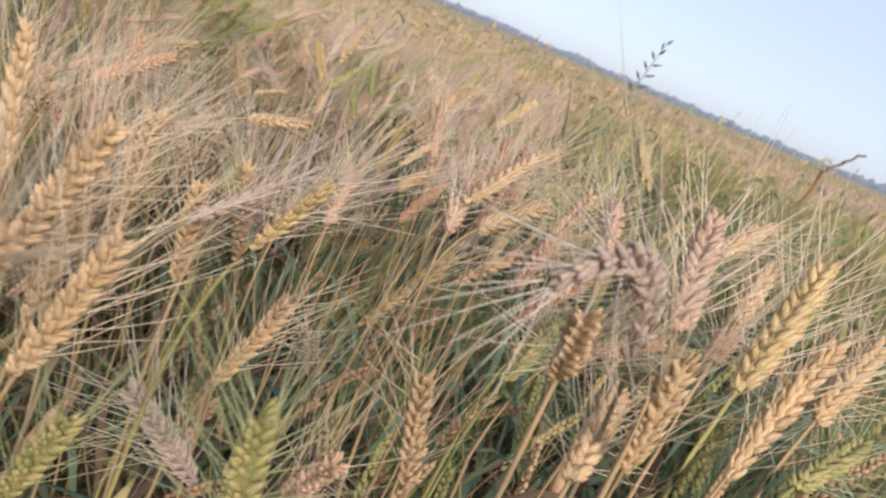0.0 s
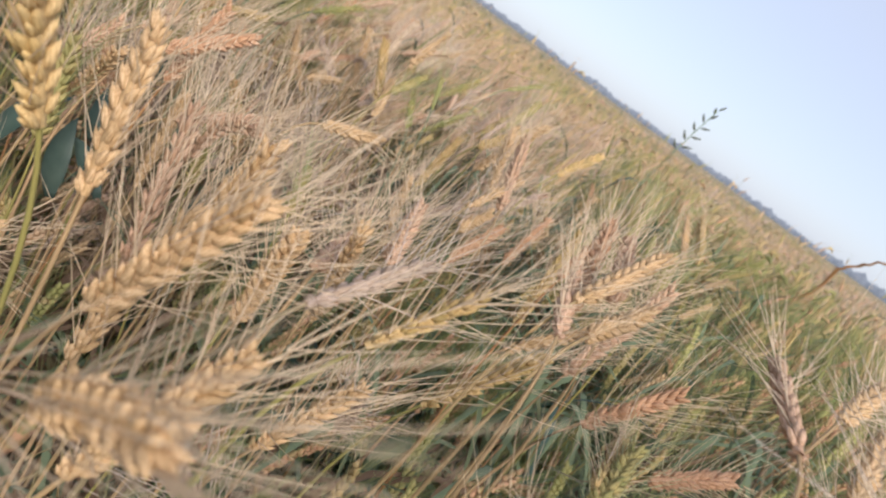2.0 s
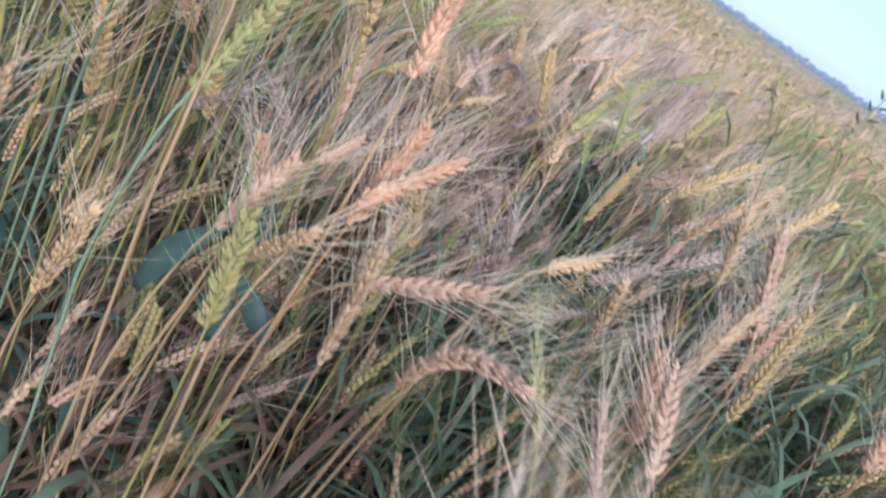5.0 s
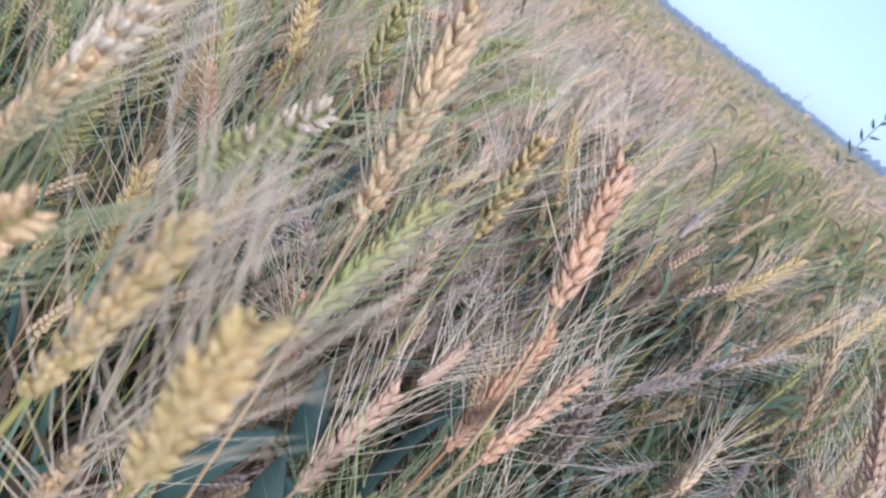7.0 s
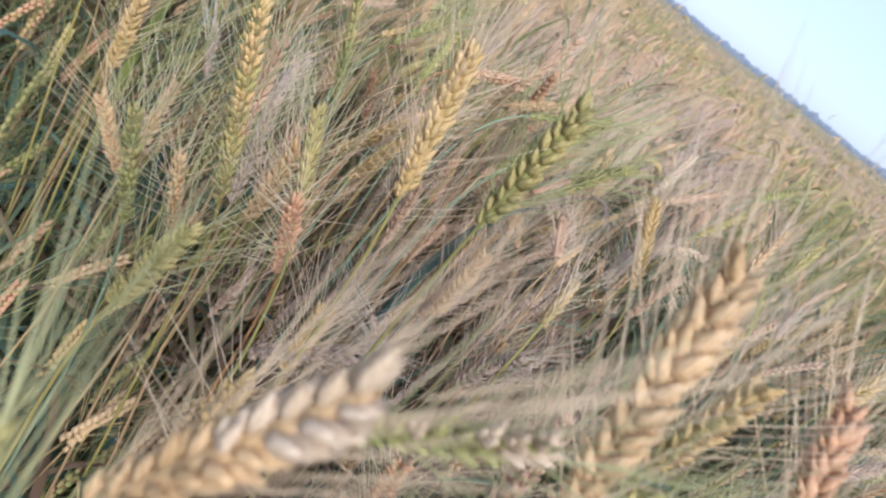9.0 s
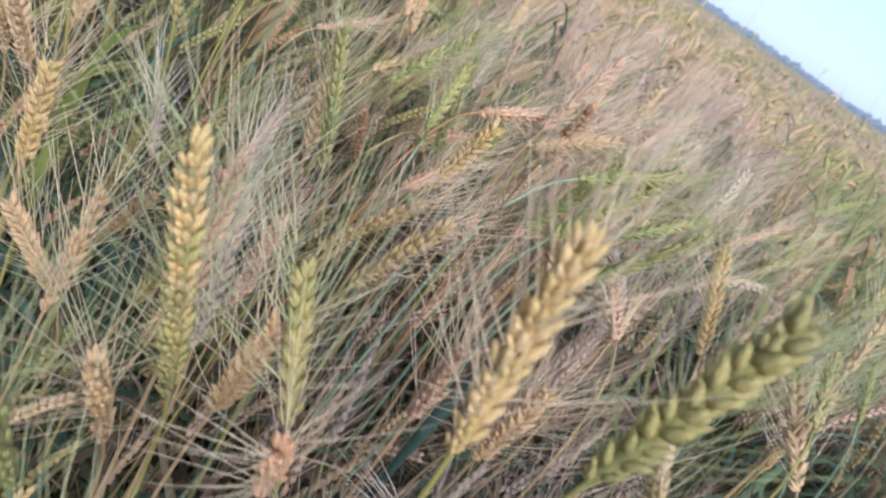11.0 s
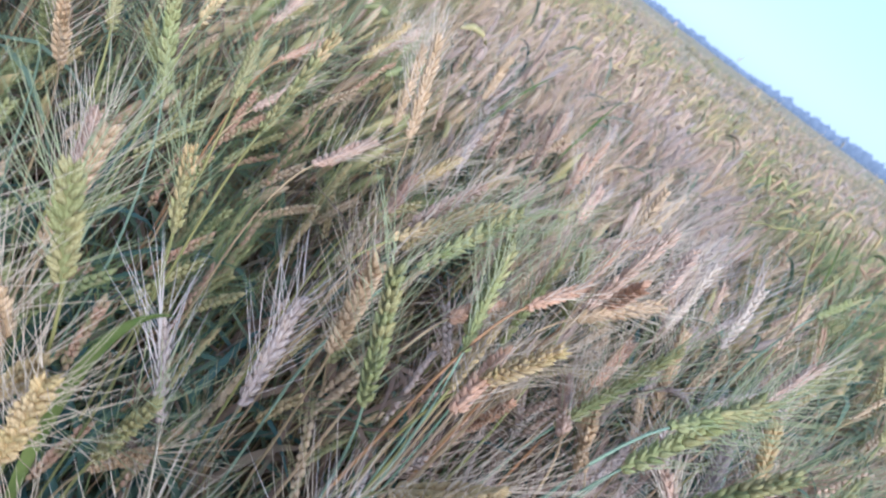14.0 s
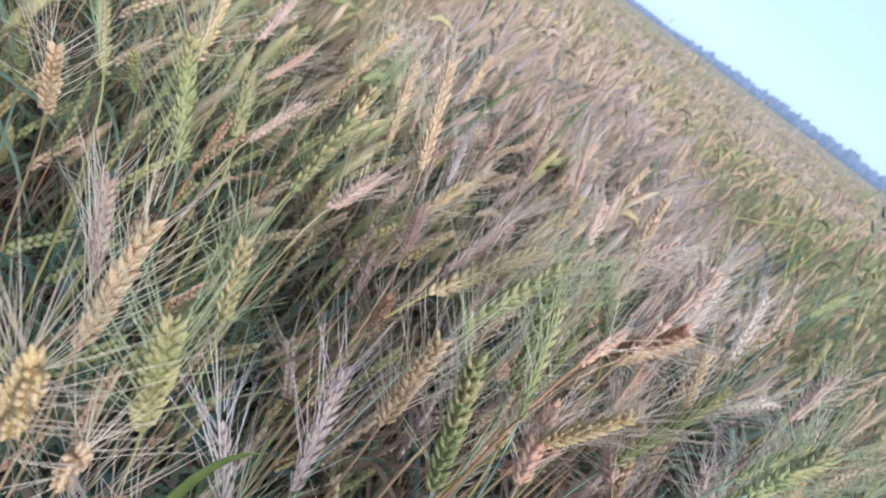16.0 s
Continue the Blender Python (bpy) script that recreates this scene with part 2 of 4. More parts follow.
# ---- the setting ----
def plain(name, half, z, mat, kind="structure", label="", category=""):
    n = 48
    xs = np.sign(np.linspace(-1, 1, n)) * np.abs(np.linspace(-1, 1, n)) ** 3 * half
    v = [(x, y, z + (0.012 * noise.noise(Vector((x * 9, y * 9, 0))) if abs(x) + abs(y) < 30 else 0)) for y in xs for x in xs]
    f = [(j * n + i, j * n + i + 1, (j + 1) * n + i + 1, (j + 1) * n + i) for j in range(n - 1) for i in range(n - 1)]
    return tagged(new(name, mesh_of(name, v, f, [mat])), label, category, kind=kind)


plain("ground", 2600, 0.0, M_SOIL, label="dark brown soil under the standing wheat crop", category="ground")


def far_canopy():
    """The closed top of the crop from eight metres on, uneven, out to the field's edge."""
    v, f = [], []
    jit = np.random.default_rng(8)
    rad = np.geomspace(7.0, 260, 90)
    ang = np.radians(np.concatenate([np.linspace(-75, 80, 240), np.linspace(84, 285, 60)]))
    for i, r in enumerate(rad):
        for a in ang:
            x, y = r * math.sin(a), r * math.cos(a)
            k = min(1.0, (r - 6.5) / 6)
            z = 0.74 + 0.05 * k + jit.normal(0, 0.035) * k + 0.05 * noise.noise(Vector((x * 2.2, y * 2.2, 3))) + 0.05 * noise.noise(Vector((x * 0.3, y * 0.3, 7)))
            if i == 0 or i == len(rad) - 1:
                z = 0.0
            v.append((x, y, z))
    n = len(ang)
    for j in range(len(rad) - 1):
        for i in range(n - 1):
            f.append((j * n + i, j * n + i + 1, (j + 1) * n + i + 1, (j + 1) * n + i))
    tagged(new("distant_crop", mesh_of("distant_crop", v, f, [M_CANOPY], smooth=False)), "tan and green wheat crop running to the field's edge", "wheat field", kind="stuff")


def far_trees():
    """Woods on the horizon, their haze painted in as a blue-grey glow: many small clumps with an uneven outline."""
    rng = np.random.default_rng(5)
    ico = bmesh.new()
    bmesh.ops.create_icosphere(ico, subdivisions=1, radius=1)
    iv = np.array([p.co[:] for p in ico.verts])
    jf = [tuple(p.index for p in q.verts) for q in ico.faces]
    ico.free()
    pieces = []
    for a in np.arange(-70, 80, 0.16):
        h = 4.4 + 2.6 * noise.noise(Vector((a * 0.35, 1, 0))) + 2.2 * noise.noise(Vector((a * 1.7, 4, 0))) + 4.5 * min(1, max(0, (a - 26) / 14))
        for k in range(3):
            r = 520 + rng.uniform(-15, 15)
            b = radians(a + rng.uniform(-0.12, 0.12))
            s = rng.uniform(1.2, 2.3)
            top = max(2.0, h * rng.uniform(0.55, 1.12))
            sc = np.array((1.7 * s, 1.7 * s, top * 0.5))
            jit = 1 + 0.10 * rng.standard_normal((len(iv), 1))
            pieces.append((iv * sc * jit + np.array((r * math.sin(b), r * math.cos(b), top * 0.5)), jf))
    v, f = joined(pieces)
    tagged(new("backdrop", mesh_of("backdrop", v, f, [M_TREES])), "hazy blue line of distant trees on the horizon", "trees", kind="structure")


far_canopy()
far_trees()


# ---- wheat: the ear, its spikelets and awns ----
def lobe(base, tip, width, sides=5, flat=0.8):
    """A plump floret with a pointed beak."""
    base, tip = np.asarray(base, float), np.asarray(tip, float)
    d = tip - base
    prof = ((0.0, 0.0), (0.16, 0.74), (0.42, 1.0), (0.72, 0.62), (1.0, 0.0))
    return tube([base + d * s for s, _ in prof], [width / 2 * r for _, r in prof], sides)


def spikelet_mesh(name, mat):
    """Three plump florets and a glume, growing along z and opening to +x."""
    ps = [lobe((-0.0004, 0, 0.0004), (0.0042, 0.0004, 0.0148), 0.0052, 6),
          lobe((-0.0002, 0.0010, 0), (0.0024, 0.0043, 0.0128), 0.0049),
          lobe((-0.0002, -0.0010, 0), (0.0026, -0.0045, 0.0120), 0.0049),
          lobe((0.0010, 0.0006, 0), (0.0052, 0.0016, 0.0085), 0.0038)]
    return mesh_of(name, *joined(ps), [mat])


SPIKELETS = {k: spikelet_mesh("spikelet_" + k, m) for k, m in EAR_MATS.items()}


def ear_line(base, tip, bend, n):
    """Points from base to tip on a gentle arc; bend is the sagging of the middle, as a vector."""
    base, tip, bend = np.asarray(base, float), np.asarray(tip, float), np.asarray(bend, float)
    return bezier(base, (base + tip) / 2 + 2 * bend, tip, n)


def ear_frames(line, twist):
    """A frame at each point: z along the ear, x across to the side where the spikelets sit."""
    out = []
    for i, p in enumerate(line):
        d = line[min(i + 1, len(line) - 1)] - line[max(i - 1, 0)]
        d = d / np.linalg.norm(d)
        u, w = frame_of(d)
        x = math.cos(twist) * u + math.sin(twist) * w
        out.append((p, x, np.cross(d, x), d))
    return out


def awn_pieces(frames, rng, length, spread, step=1, sides=3, segs=3, r=0.00034, per=2):
    pieces = []
    n = len(frames)
    for i, (p, x, y, d) in enumerate(frames):
        if i % step:
            continue
        side = 1 if i % 2 else -1
        s = i / (n - 1)
        for k in range(per):
            out = spread * rng.uniform(0.5, 1.3) * (1.0 - 0.45 * s)
            way = d + x * side * out + y * rng.normal(0, 0.30 * spread / 0.45)
            way /= np.linalg.norm(way)
            a = p + x * side * 0.0042 + d * 0.009
            le = length * rng.uniform(0.75, 1.1) * (0.8 + 0.35 * math.sin(math.pi * min(1, s * 1.15)))
            curl = (d * 0.12 + rng.normal(0, 0.05, 3)) * le
            pts = bezier(a, a + way * le * 0.5, a + way * le + curl, segs + 1)
            rad = [r * (1 - 0.72 * q / segs) for q in range(segs)] + [0.0]
            pieces.append(tube(pts, rad, sides))
    return pieces


STALK_LABEL = {
    "ripe": "ripe straw-coloured bearded wheat stalk in the crop", "pink": "ripe pinkish-tan bearded wheat stalk in the crop",
    "gold": "golden-yellow bearded wheat stalk in the crop", "grey": "weathered greyish bearded wheat stalk in the crop",
    "olive": "half-ripe olive-yellow bearded wheat stalk in the crop", "green": "still green bearded wheat stalk in the crop",
    "rust": "rusty orange-brown bearded wheat stalk in the crop", "pale": "bleached pale bearded wheat stalk in the crop"}
HERO = []


def stalk(kind, base, tip, bend=0.0, awn=0.074, spread=0.74, fat=1.0, stem=None, top=None):
    """One wheat stalk with its ear from base to tip (metres). bend: sag of the ear's middle as a share of its length."""
    seed = len(HERO) + 11
    rng = np.random.default_rng(seed)
    base, tip = np.asarray(base, float), np.asarray(tip, float)
    L = float(np.linalg.norm(tip - base))
    d = (tip - base) / L
    up = np.array((0, 0, 1.0))
    across = up - d * d.dot(up)
    across = across / max(np.linalg.norm(across), 1e-6)
    n = max(17, int(round(L / 0.0042)))
    line = ear_line(base, tip, across * bend * L, n)
    d0 = line[1] - line[0]
    d0 /= np.linalg.norm(d0)
    h = max(base[2], 0.3)
    foot = np.array((base[0] - d0[0] * h * 0.12 + rng.normal(0, 0.012), base[1] - d0[1] * h * 0.12 + rng.normal(0, 0.012), 0.0))
    # root Empty at the foot
    root = new("wheat_stalk")
    root.location = foot
    knee = base - d0 * 0.06 - np.array((0, 0, 0.09))
    sp = np.concatenate([bezier(foot, (foot + knee) / 2 + rng.normal(0, 0.022, 3) * (1, 1, 0.2), knee, 6)[:-1], bezier(knee, base - d0 * 0.05, base, 7)]) - foot
    sv, sf = tube(sp, np.linspace(0.0016, 0.0010, 12), 6)
    part_of("stem", mesh_of("stem", sv, sf, [STEM_MATS[stem or ("straw" if kind == "rust" and seed % 3 else STEM_OF[kind])]]), root)
    fr = ear_frames(line - foot, rng.uniform(0, math.pi))
    rv, rf = tube(line - foot, [0.0029 * math.sin(math.pi * (0.2 + 0.72 * s)) ** 0.6 for s in np.linspace(0, 1, n)], 6)
    ear = part_of("ear", mesh_of("ear", rv, rf, [EAR_MATS[kind]]), root)
    size = min(1.1, (L / 0.09) ** 0.7)
    top = top or ("olive" if kind == "green" else None)
    fat *= 0.80 if kind == "green" else 0.92
    for i, (p, x, y, z) in enumerate(fr[:-1]):
        side = 1 if i % 2 else -1
        s = i / (n - 1)
        k = fat * (0.72 + 0.42 * math.sin(math.pi * (0.12 + 0.76 * s))) * rng.uniform(0.87, 1.1)
        open_ = radians(rng.uniform(10, 24)) * (1 - 0.5 * s)
        m = Matrix((x * side, y * side, z)).transposed().to_4x4()
        m = Matrix.Translation(Vector(p + x * side * 0.0006)) @ m @ Matrix.Rotation(open_, 4, "Y") @ Matrix.Rotation(rng.normal(0, 0.3), 4, "Z")
        part_of("spikelet", SPIKELETS[top if top and s > rng.uniform(0.35, 0.8) else kind], ear, m=m @ Matrix.Diagonal((k * size, k * size, k * size, 1)))
    av, af = joined(awn_pieces(fr, rng, awn, spread))
    aw = part_of("beard", mesh_of("beard", av, af, [AWN_MATS[AWN_OF[kind]]]), ear)
    tagged(aw, kind="stuff")
    tagged(root, STALK_LABEL[kind], "wheat stalk", group="wheat stalks standing in the crop")
    HERO.append((base, tip))
    return root


stalk("gold", (0.341, -0.033, 0.981), (0.377, 0.020, 1.040))
stalk("ripe", (0.382, 0.006, 0.922), (0.414, 0.038, 1.002))
stalk("pink", (0.299, -0.046, 0.999), (0.322, 0.034, 1.038))
stalk("ripe", (0.304, -0.056, 0.939), (0.295, -0.077, 0.999))
stalk("ripe", (0.237, 0.027, 0.833), (0.218, 0.009, 0.910))
stalk("ripe", (0.267, -0.036, 0.957), (0.252, -0.085, 1.004))
stalk("grey", (0.286, -0.051, 0.983), (0.232, -0.104, 1.018), bend=0.3)
stalk("grey", (0.119, 0.055, 0.761), (0.074, 0.023, 0.829))
stalk("olive", (0.162, -0.088, 0.860), (0.161, -0.118, 0.941))
stalk("ripe", (0.415, 0.020, 0.964), (0.466, 0.082, 1.001))
stalk("ripe", (0.280, -0.071, 0.932), (0.312, 0.008, 0.944))
stalk("olive", (0.423, 0.016, 0.926), (0.485, 0.073, 0.944))
stalk("gold", (0.112, 0.022, 0.935), (0.139, 0.021, 0.982))
stalk("pink", (0.179, 0.481, 0.918), (0.164, 0.551, 0.985))
stalk("rust", (0.292, 0.233, 0.874), (0.341, 0.242, 0.936))
stalk("ripe", (0.040, -0.086, 0.920), (0.080, -0.141, 0.978), bend=0.03, spread=0.16, awn=0.105)
stalk("ripe", (0.019, -0.024, 0.909), (0.056, -0.036, 0.986))
stalk("pink", (0.302, 0.356, 0.854), (0.339, 0.386, 0.970))
stalk("ripe", (0.409, 0.136, 0.967), (0.447, 0.206, 1.001))
stalk("olive", (0.277, 0.102, 0.880), (0.312, 0.181, 0.901))
stalk("pale", (-0.024, 1.129, 0.905), (0.000, 1.180, 0.975))
stalk("gold", (-0.021, -0.026, 0.959), (-0.035, -0.060, 1.038))
stalk("ripe", (-0.015, 0.017, 0.923), (-0.025, 0.030, 0.996))
stalk("pink", (-0.057, 0.257, 0.858), (-0.012, 0.222, 0.921), bend=0.18)
stalk("pink", (-0.009, 0.090, 0.860), (-0.022, 0.111, 0.945))
stalk("ripe", (0.016, 0.093, 0.879), (0.026, 0.082, 0.964))
stalk("ripe", (0.051, 0.124, 0.850), (0.058, 0.091, 0.930))
stalk("ripe", (0.086, 0.128, 0.878), (0.083, 0.083, 0.952))
stalk("grey", (0.082, 0.008, 0.942), (0.115, 0.057, 0.966))
stalk("ripe", (0.212, 0.170, 0.964), (0.258, 0.230, 1.009))
stalk("ripe", (0.227, 0.156, 0.954), (0.274, 0.226, 0.973))
stalk("rust", (0.247, 0.373, 0.921), (0.275, 0.433, 0.976))
stalk("gold", (0.306, 0.638, 0.770), (0.313, 0.697, 0.907))
stalk("rust", (0.108, 0.352, 0.849), (0.110, 0.431, 0.886))
stalk("ripe", (0.145, 0.678, 0.899), (0.187, 0.683, 0.996))
stalk("ripe", (-0.181, 0.320, 0.823), (-0.144, 0.282, 0.892))
stalk("olive", (0.026, 0.267, 0.869), (0.010, 0.351, 0.877))
stalk("olive", (0.372, 0.504, 0.933), (0.389, 0.577, 0.976))
stalk("ripe", (-0.155, 0.974, 0.784), (-0.213, 0.988, 0.854))
stalk("gold", (-0.029, 0.928, 0.845), (-0.076, 0.946, 0.940))
stalk("olive", (0.447, 0.945, 0.898), (0.446, 0.996, 0.966))
stalk("ripe", (-0.191, 0.665, 0.750), (-0.189, 0.654, 0.835))
stalk("ripe", (-0.133, 0.148, 0.782), (-0.080, 0.086, 0.816))
stalk("green", (-0.246, 0.310, 0.912), (-0.225, 0.334, 0.994))
stalk("rust", (-0.148, 0.357, 0.975), (-0.157, 0.395, 1.039), fat=1.15)
stalk("gold", (-0.192, 0.393, 0.967), (-0.199, 0.375, 1.031))
stalk("pink", (-0.200, 0.311, 0.841), (-0.183, 0.351, 0.893))
stalk("pink", (-0.173, 0.360, 0.894), (-0.159, 0.388, 0.912))
stalk("pink", (-0.103, 0.334, 0.853), (-0.037, 0.331, 0.897))
stalk("olive", (-0.171, 0.287, 0.792), (-0.179, 0.286, 0.880))
stalk("ripe", (-0.283, 0.297, 0.730), (-0.265, 0.291, 0.815))
stalk("grey", (-0.012, 0.524, 0.785), (-0.036, 0.491, 0.859))
stalk("grey", (0.107, 0.715, 0.784), (0.165, 0.741, 0.834))
stalk("ripe", (0.168, 0.583, 0.908), (0.152, 0.616, 0.982))
stalk("ripe", (0.100, 0.535, 0.793), (0.085, 0.528, 0.877))
stalk("gold", (0.136, 0.775, 0.913), (0.205, 0.841, 0.981))
stalk("rust", (0.227, 0.549, 0.854), (0.249, 0.599, 0.918))
stalk("gold", (0.097, 0.906, 0.779), (0.112, 0.936, 0.877))
stalk("olive", (-0.092, 0.436, 0.761), (-0.102, 0.424, 0.847))
stalk("ripe", (-0.235, 0.582, 0.702), (-0.257, 0.552, 0.779))
stalk("gold", (0.245, 0.740, 0.950), (0.289, 0.793, 1.002))
stalk("ripe", (0.156, 0.468, 0.879), (0.182, 0.549, 0.895))
stalk("gold", (-0.290, 0.180, 0.963), (-0.278, 0.178, 1.024), spread=0.45, awn=0.045)
stalk("gold", (-0.260, 0.163, 0.977), (-0.257, 0.150, 1.034), spread=0.45, awn=0.045)
stalk("green", (-0.315, 0.335, 0.948), (-0.278, 0.293, 1.015), top="pale")
stalk("ripe", (-0.247, 0.317, 0.977), (-0.256, 0.337, 1.066))
stalk("rust", (-0.135, 0.329, 0.899), (-0.095, 0.397, 0.934))
stalk("rust", (-0.136, 0.368, 0.863), (-0.126, 0.394, 0.944))
stalk("grey", (-0.010, 0.500, 0.799), (-0.031, 0.488, 0.883))
stalk("grey", (0.192, 0.786, 0.834), (0.251, 0.798, 0.896))
stalk("ripe", (-0.007, 0.391, 0.907), (0.039, 0.464, 0.909))
stalk("grey", (-0.092, 0.643, 0.778), (-0.114, 0.597, 0.846))
stalk("ripe", (-0.358, 0.263, 0.954), (-0.328, 0.254, 1.030), top="pale", spread=0.36)
stalk("olive", (-0.350, 0.205, 0.923), (-0.310, 0.189, 0.998), top="ripe", spread=0.36)
stalk("olive", (-0.367, 0.229, 0.906), (-0.376, 0.232, 0.993), spread=0.36)
stalk("gold", (-0.345, 0.393, 0.821), (-0.345, 0.375, 0.906))
stalk("olive", (-0.488, 0.440, 0.728), (-0.469, 0.415, 0.808))
stalk("ripe", (-0.090, 0.512, 0.801), (-0.116, 0.471, 0.872))
stalk("olive", (-0.422, 0.573, 0.845), (-0.446, 0.527, 0.984), fat=0.85, top="gold")
stalk("grey", (-0.484, 0.866, 0.780), (-0.480, 0.924, 0.843))
stalk("pale", (-0.429, 0.661, 0.795), (-0.445, 0.687, 0.878))
stalk("ripe", (-0.513, 0.661, 0.764), (-0.518, 0.693, 0.834))
stalk("gold", (-0.366, 0.729, 0.841), (-0.338, 0.714, 0.920))
stalk("gold", (-0.385, 0.802, 0.827), (-0.355, 0.759, 0.897))
stalk("ripe", (-0.401, 0.580, 0.840), (-0.396, 0.563, 0.914))
stalk("olive", (-0.373, 0.544, 0.888), (-0.399, 0.567, 0.940))
stalk("gold", (-0.333, 0.498, 0.955), (-0.346, 0.489, 1.039))
stalk("olive", (-0.290, 0.503, 0.966), (-0.289, 0.488, 1.050))
stalk("rust", (-0.251, 1.009, 0.902), (-0.252, 0.961, 0.977))
stalk("pale", (0.032, 1.140, 0.828), (0.107, 1.148, 0.872), bend=0.12)
stalk("pink", (-0.151, 0.832, 0.856), (-0.151, 0.916, 0.866))
stalk("rust", (-0.364, 0.556, 0.838), (-0.376, 0.509, 0.910), spread=0.9)
stalk("ripe", (-0.438, 0.576, 0.795), (-0.449, 0.544, 0.870))
stalk("pink", (-0.049, 1.000, 0.932), (0.013, 1.052, 0.970))
stalk("green", (-0.423, 0.835, 0.852), (-0.458, 0.837, 0.951))
stalk("ripe", (-0.300, 1.009, 0.883), (-0.268, 1.075, 0.928))
stalk("pink", (-0.317, 0.606, 0.870), (-0.322, 0.592, 0.927))
stalk("olive", (-0.009, 0.781, 0.903), (0.016, 0.857, 0.938))
stalk("green", (-0.249, 0.833, 0.901), (-0.199, 0.845, 0.991))
stalk("ripe", (-0.334, 0.961, 0.833), (-0.302, 1.029, 0.874))
stalk("pink", (-0.143, 1.259, 0.895), (-0.073, 1.273, 0.949))
stalk("gold", (-0.618, 0.803, 0.771), (-0.596, 0.764, 0.845))
stalk("ripe", (-0.550, 0.840, 0.696), (-0.521, 0.809, 0.772))
stalk("pink", (-0.428, 0.761, 0.755), (-0.426, 0.756, 0.841))
stalk("pink", (-0.652, 0.919, 0.840), (-0.673, 1.001, 0.856))
stalk("olive", (-0.604, 0.768, 0.894), (-0.617, 0.751, 0.965))
stalk("olive", (-0.578, 0.881, 0.873), (-0.591, 0.875, 0.935), top="gold")
stalk("gold", (-0.395, 0.778, 0.826), (-0.355, 0.758, 0.901))
stalk("green", (-0.218, 0.817, 0.883), (-0.166, 0.811, 0.973))
stalk("pale", (-0.090, 1.135, 0.890), (-0.076, 1.165, 0.971))
stalk("olive", (-0.483, 0.723, 0.744), (-0.467, 0.714, 0.829))
stalk("gold", (-0.348, 0.912, 0.841), (-0.314, 0.989, 0.866))
stalk("ripe", (-0.132, 1.248, 0.915), (-0.115, 1.295, 0.985))
stalk("gold", (-0.419, 1.176, 0.843), (-0.374, 1.220, 0.902))
stalk("ripe", (-0.432, 1.359, 0.851), (-0.451, 1.384, 0.947))
stalk("olive", (-0.603, 1.157, 0.856), (-0.616, 1.237, 0.890))
stalk("ripe", (-0.658, 0.820, 0.810), (-0.655, 0.779, 0.886))
stalk("ripe", (-0.136, 0.870, 0.833), (-0.105, 0.948, 0.839))
stalk("grey", (-0.058, 0.946, 0.825), (-0.026, 1.014, 0.866))
stalk("ripe", (-0.641, 0.867, 0.829), (-0.636, 0.883, 0.915))
stalk("olive", (-0.564, 0.997, 0.912), (-0.551, 0.998, 1.003), top="gold")
stalk("green", (-0.639, 1.016, 0.885), (-0.666, 1.027, 0.966))
stalk("gold", (-0.661, 1.158, 0.904), (-0.664, 1.237, 0.938))
stalk("pink", (-0.620, 1.361, 0.880), (-0.604, 1.433, 0.923))
stalk("grey", (-0.530, 0.796, 0.808), (-0.555, 0.840, 0.838))
stalk("ripe", (-0.445, 0.899, 0.831), (-0.458, 0.884, 0.922))
stalk("pink", (-0.425, 1.011, 0.897), (-0.375, 1.074, 0.939))
stalk("rust", (-0.338, 0.921, 0.930), (-0.279, 0.981, 0.944))
stalk("rust", (-0.373, 0.941, 0.878), (-0.320, 1.006, 0.881))
stalk("gold", (-0.344, 0.902, 0.853), (-0.327, 0.862, 0.943))
stalk("green", (-0.249, 0.923, 0.847), (-0.208, 0.931, 0.958))
stalk("green", (-0.266, 0.811, 0.959), (-0.194, 0.845, 0.993))
stalk("grey", (-0.116, 1.038, 0.865), (-0.085, 1.008, 0.869), bend=0.3)
stalk("pink", (-0.227, 1.419, 0.869), (-0.229, 1.454, 0.961))
stalk("ripe", (-0.440, 1.165, 0.912), (-0.465, 1.194, 1.003))
stalk("pink", (-0.284, 1.445, 0.853), (-0.299, 1.443, 0.930))
stalk("grey", (-0.315, 1.424, 0.817), (-0.311, 1.477, 0.878))
stalk("ripe", (-0.741, 1.107, 0.822), (-0.743, 1.066, 0.896))
stalk("olive", (-0.715, 1.110, 0.874), (-0.747, 1.187, 0.899))
stalk("gold", (-0.652, 0.765, 0.871), (-0.650, 0.726, 0.950))
stalk("ripe", (-0.621, 0.783, 0.830), (-0.624, 0.736, 0.904), spread=0.95, awn=0.06)
stalk("pink", (-0.278, 0.961, 0.936), (-0.255, 0.976, 1.021))
stalk("gold", (-0.435, 0.988, 0.891), (-0.367, 1.018, 0.953))
stalk("green", (-0.417, 0.947, 0.902), (-0.370, 0.966, 0.976))
stalk("rust", (-0.429, 1.099, 0.856), (-0.410, 1.184, 0.869))
stalk("rust", (-0.593, 1.362, 0.845), (-0.559, 1.438, 0.874))
stalk("pink", (-0.511, 1.097, 0.864), (-0.468, 1.171, 0.885))
stalk("gold", (-0.181, 1.346, 0.866), (-0.142, 1.416, 0.902))
stalk("ripe", (-0.032, 1.409, 0.910), (0.008, 1.471, 0.955))
stalk("green", (-0.704, 1.281, 0.794), (-0.715, 1.221, 0.856))
stalk("green", (-0.778, 1.162, 0.804), (-0.781, 1.128, 0.883))
stalk("pink", (-0.587, 1.227, 0.827), (-0.552, 1.300, 0.858))
stalk("rust", (-0.142, 1.477, 0.874), (-0.125, 1.515, 0.950))
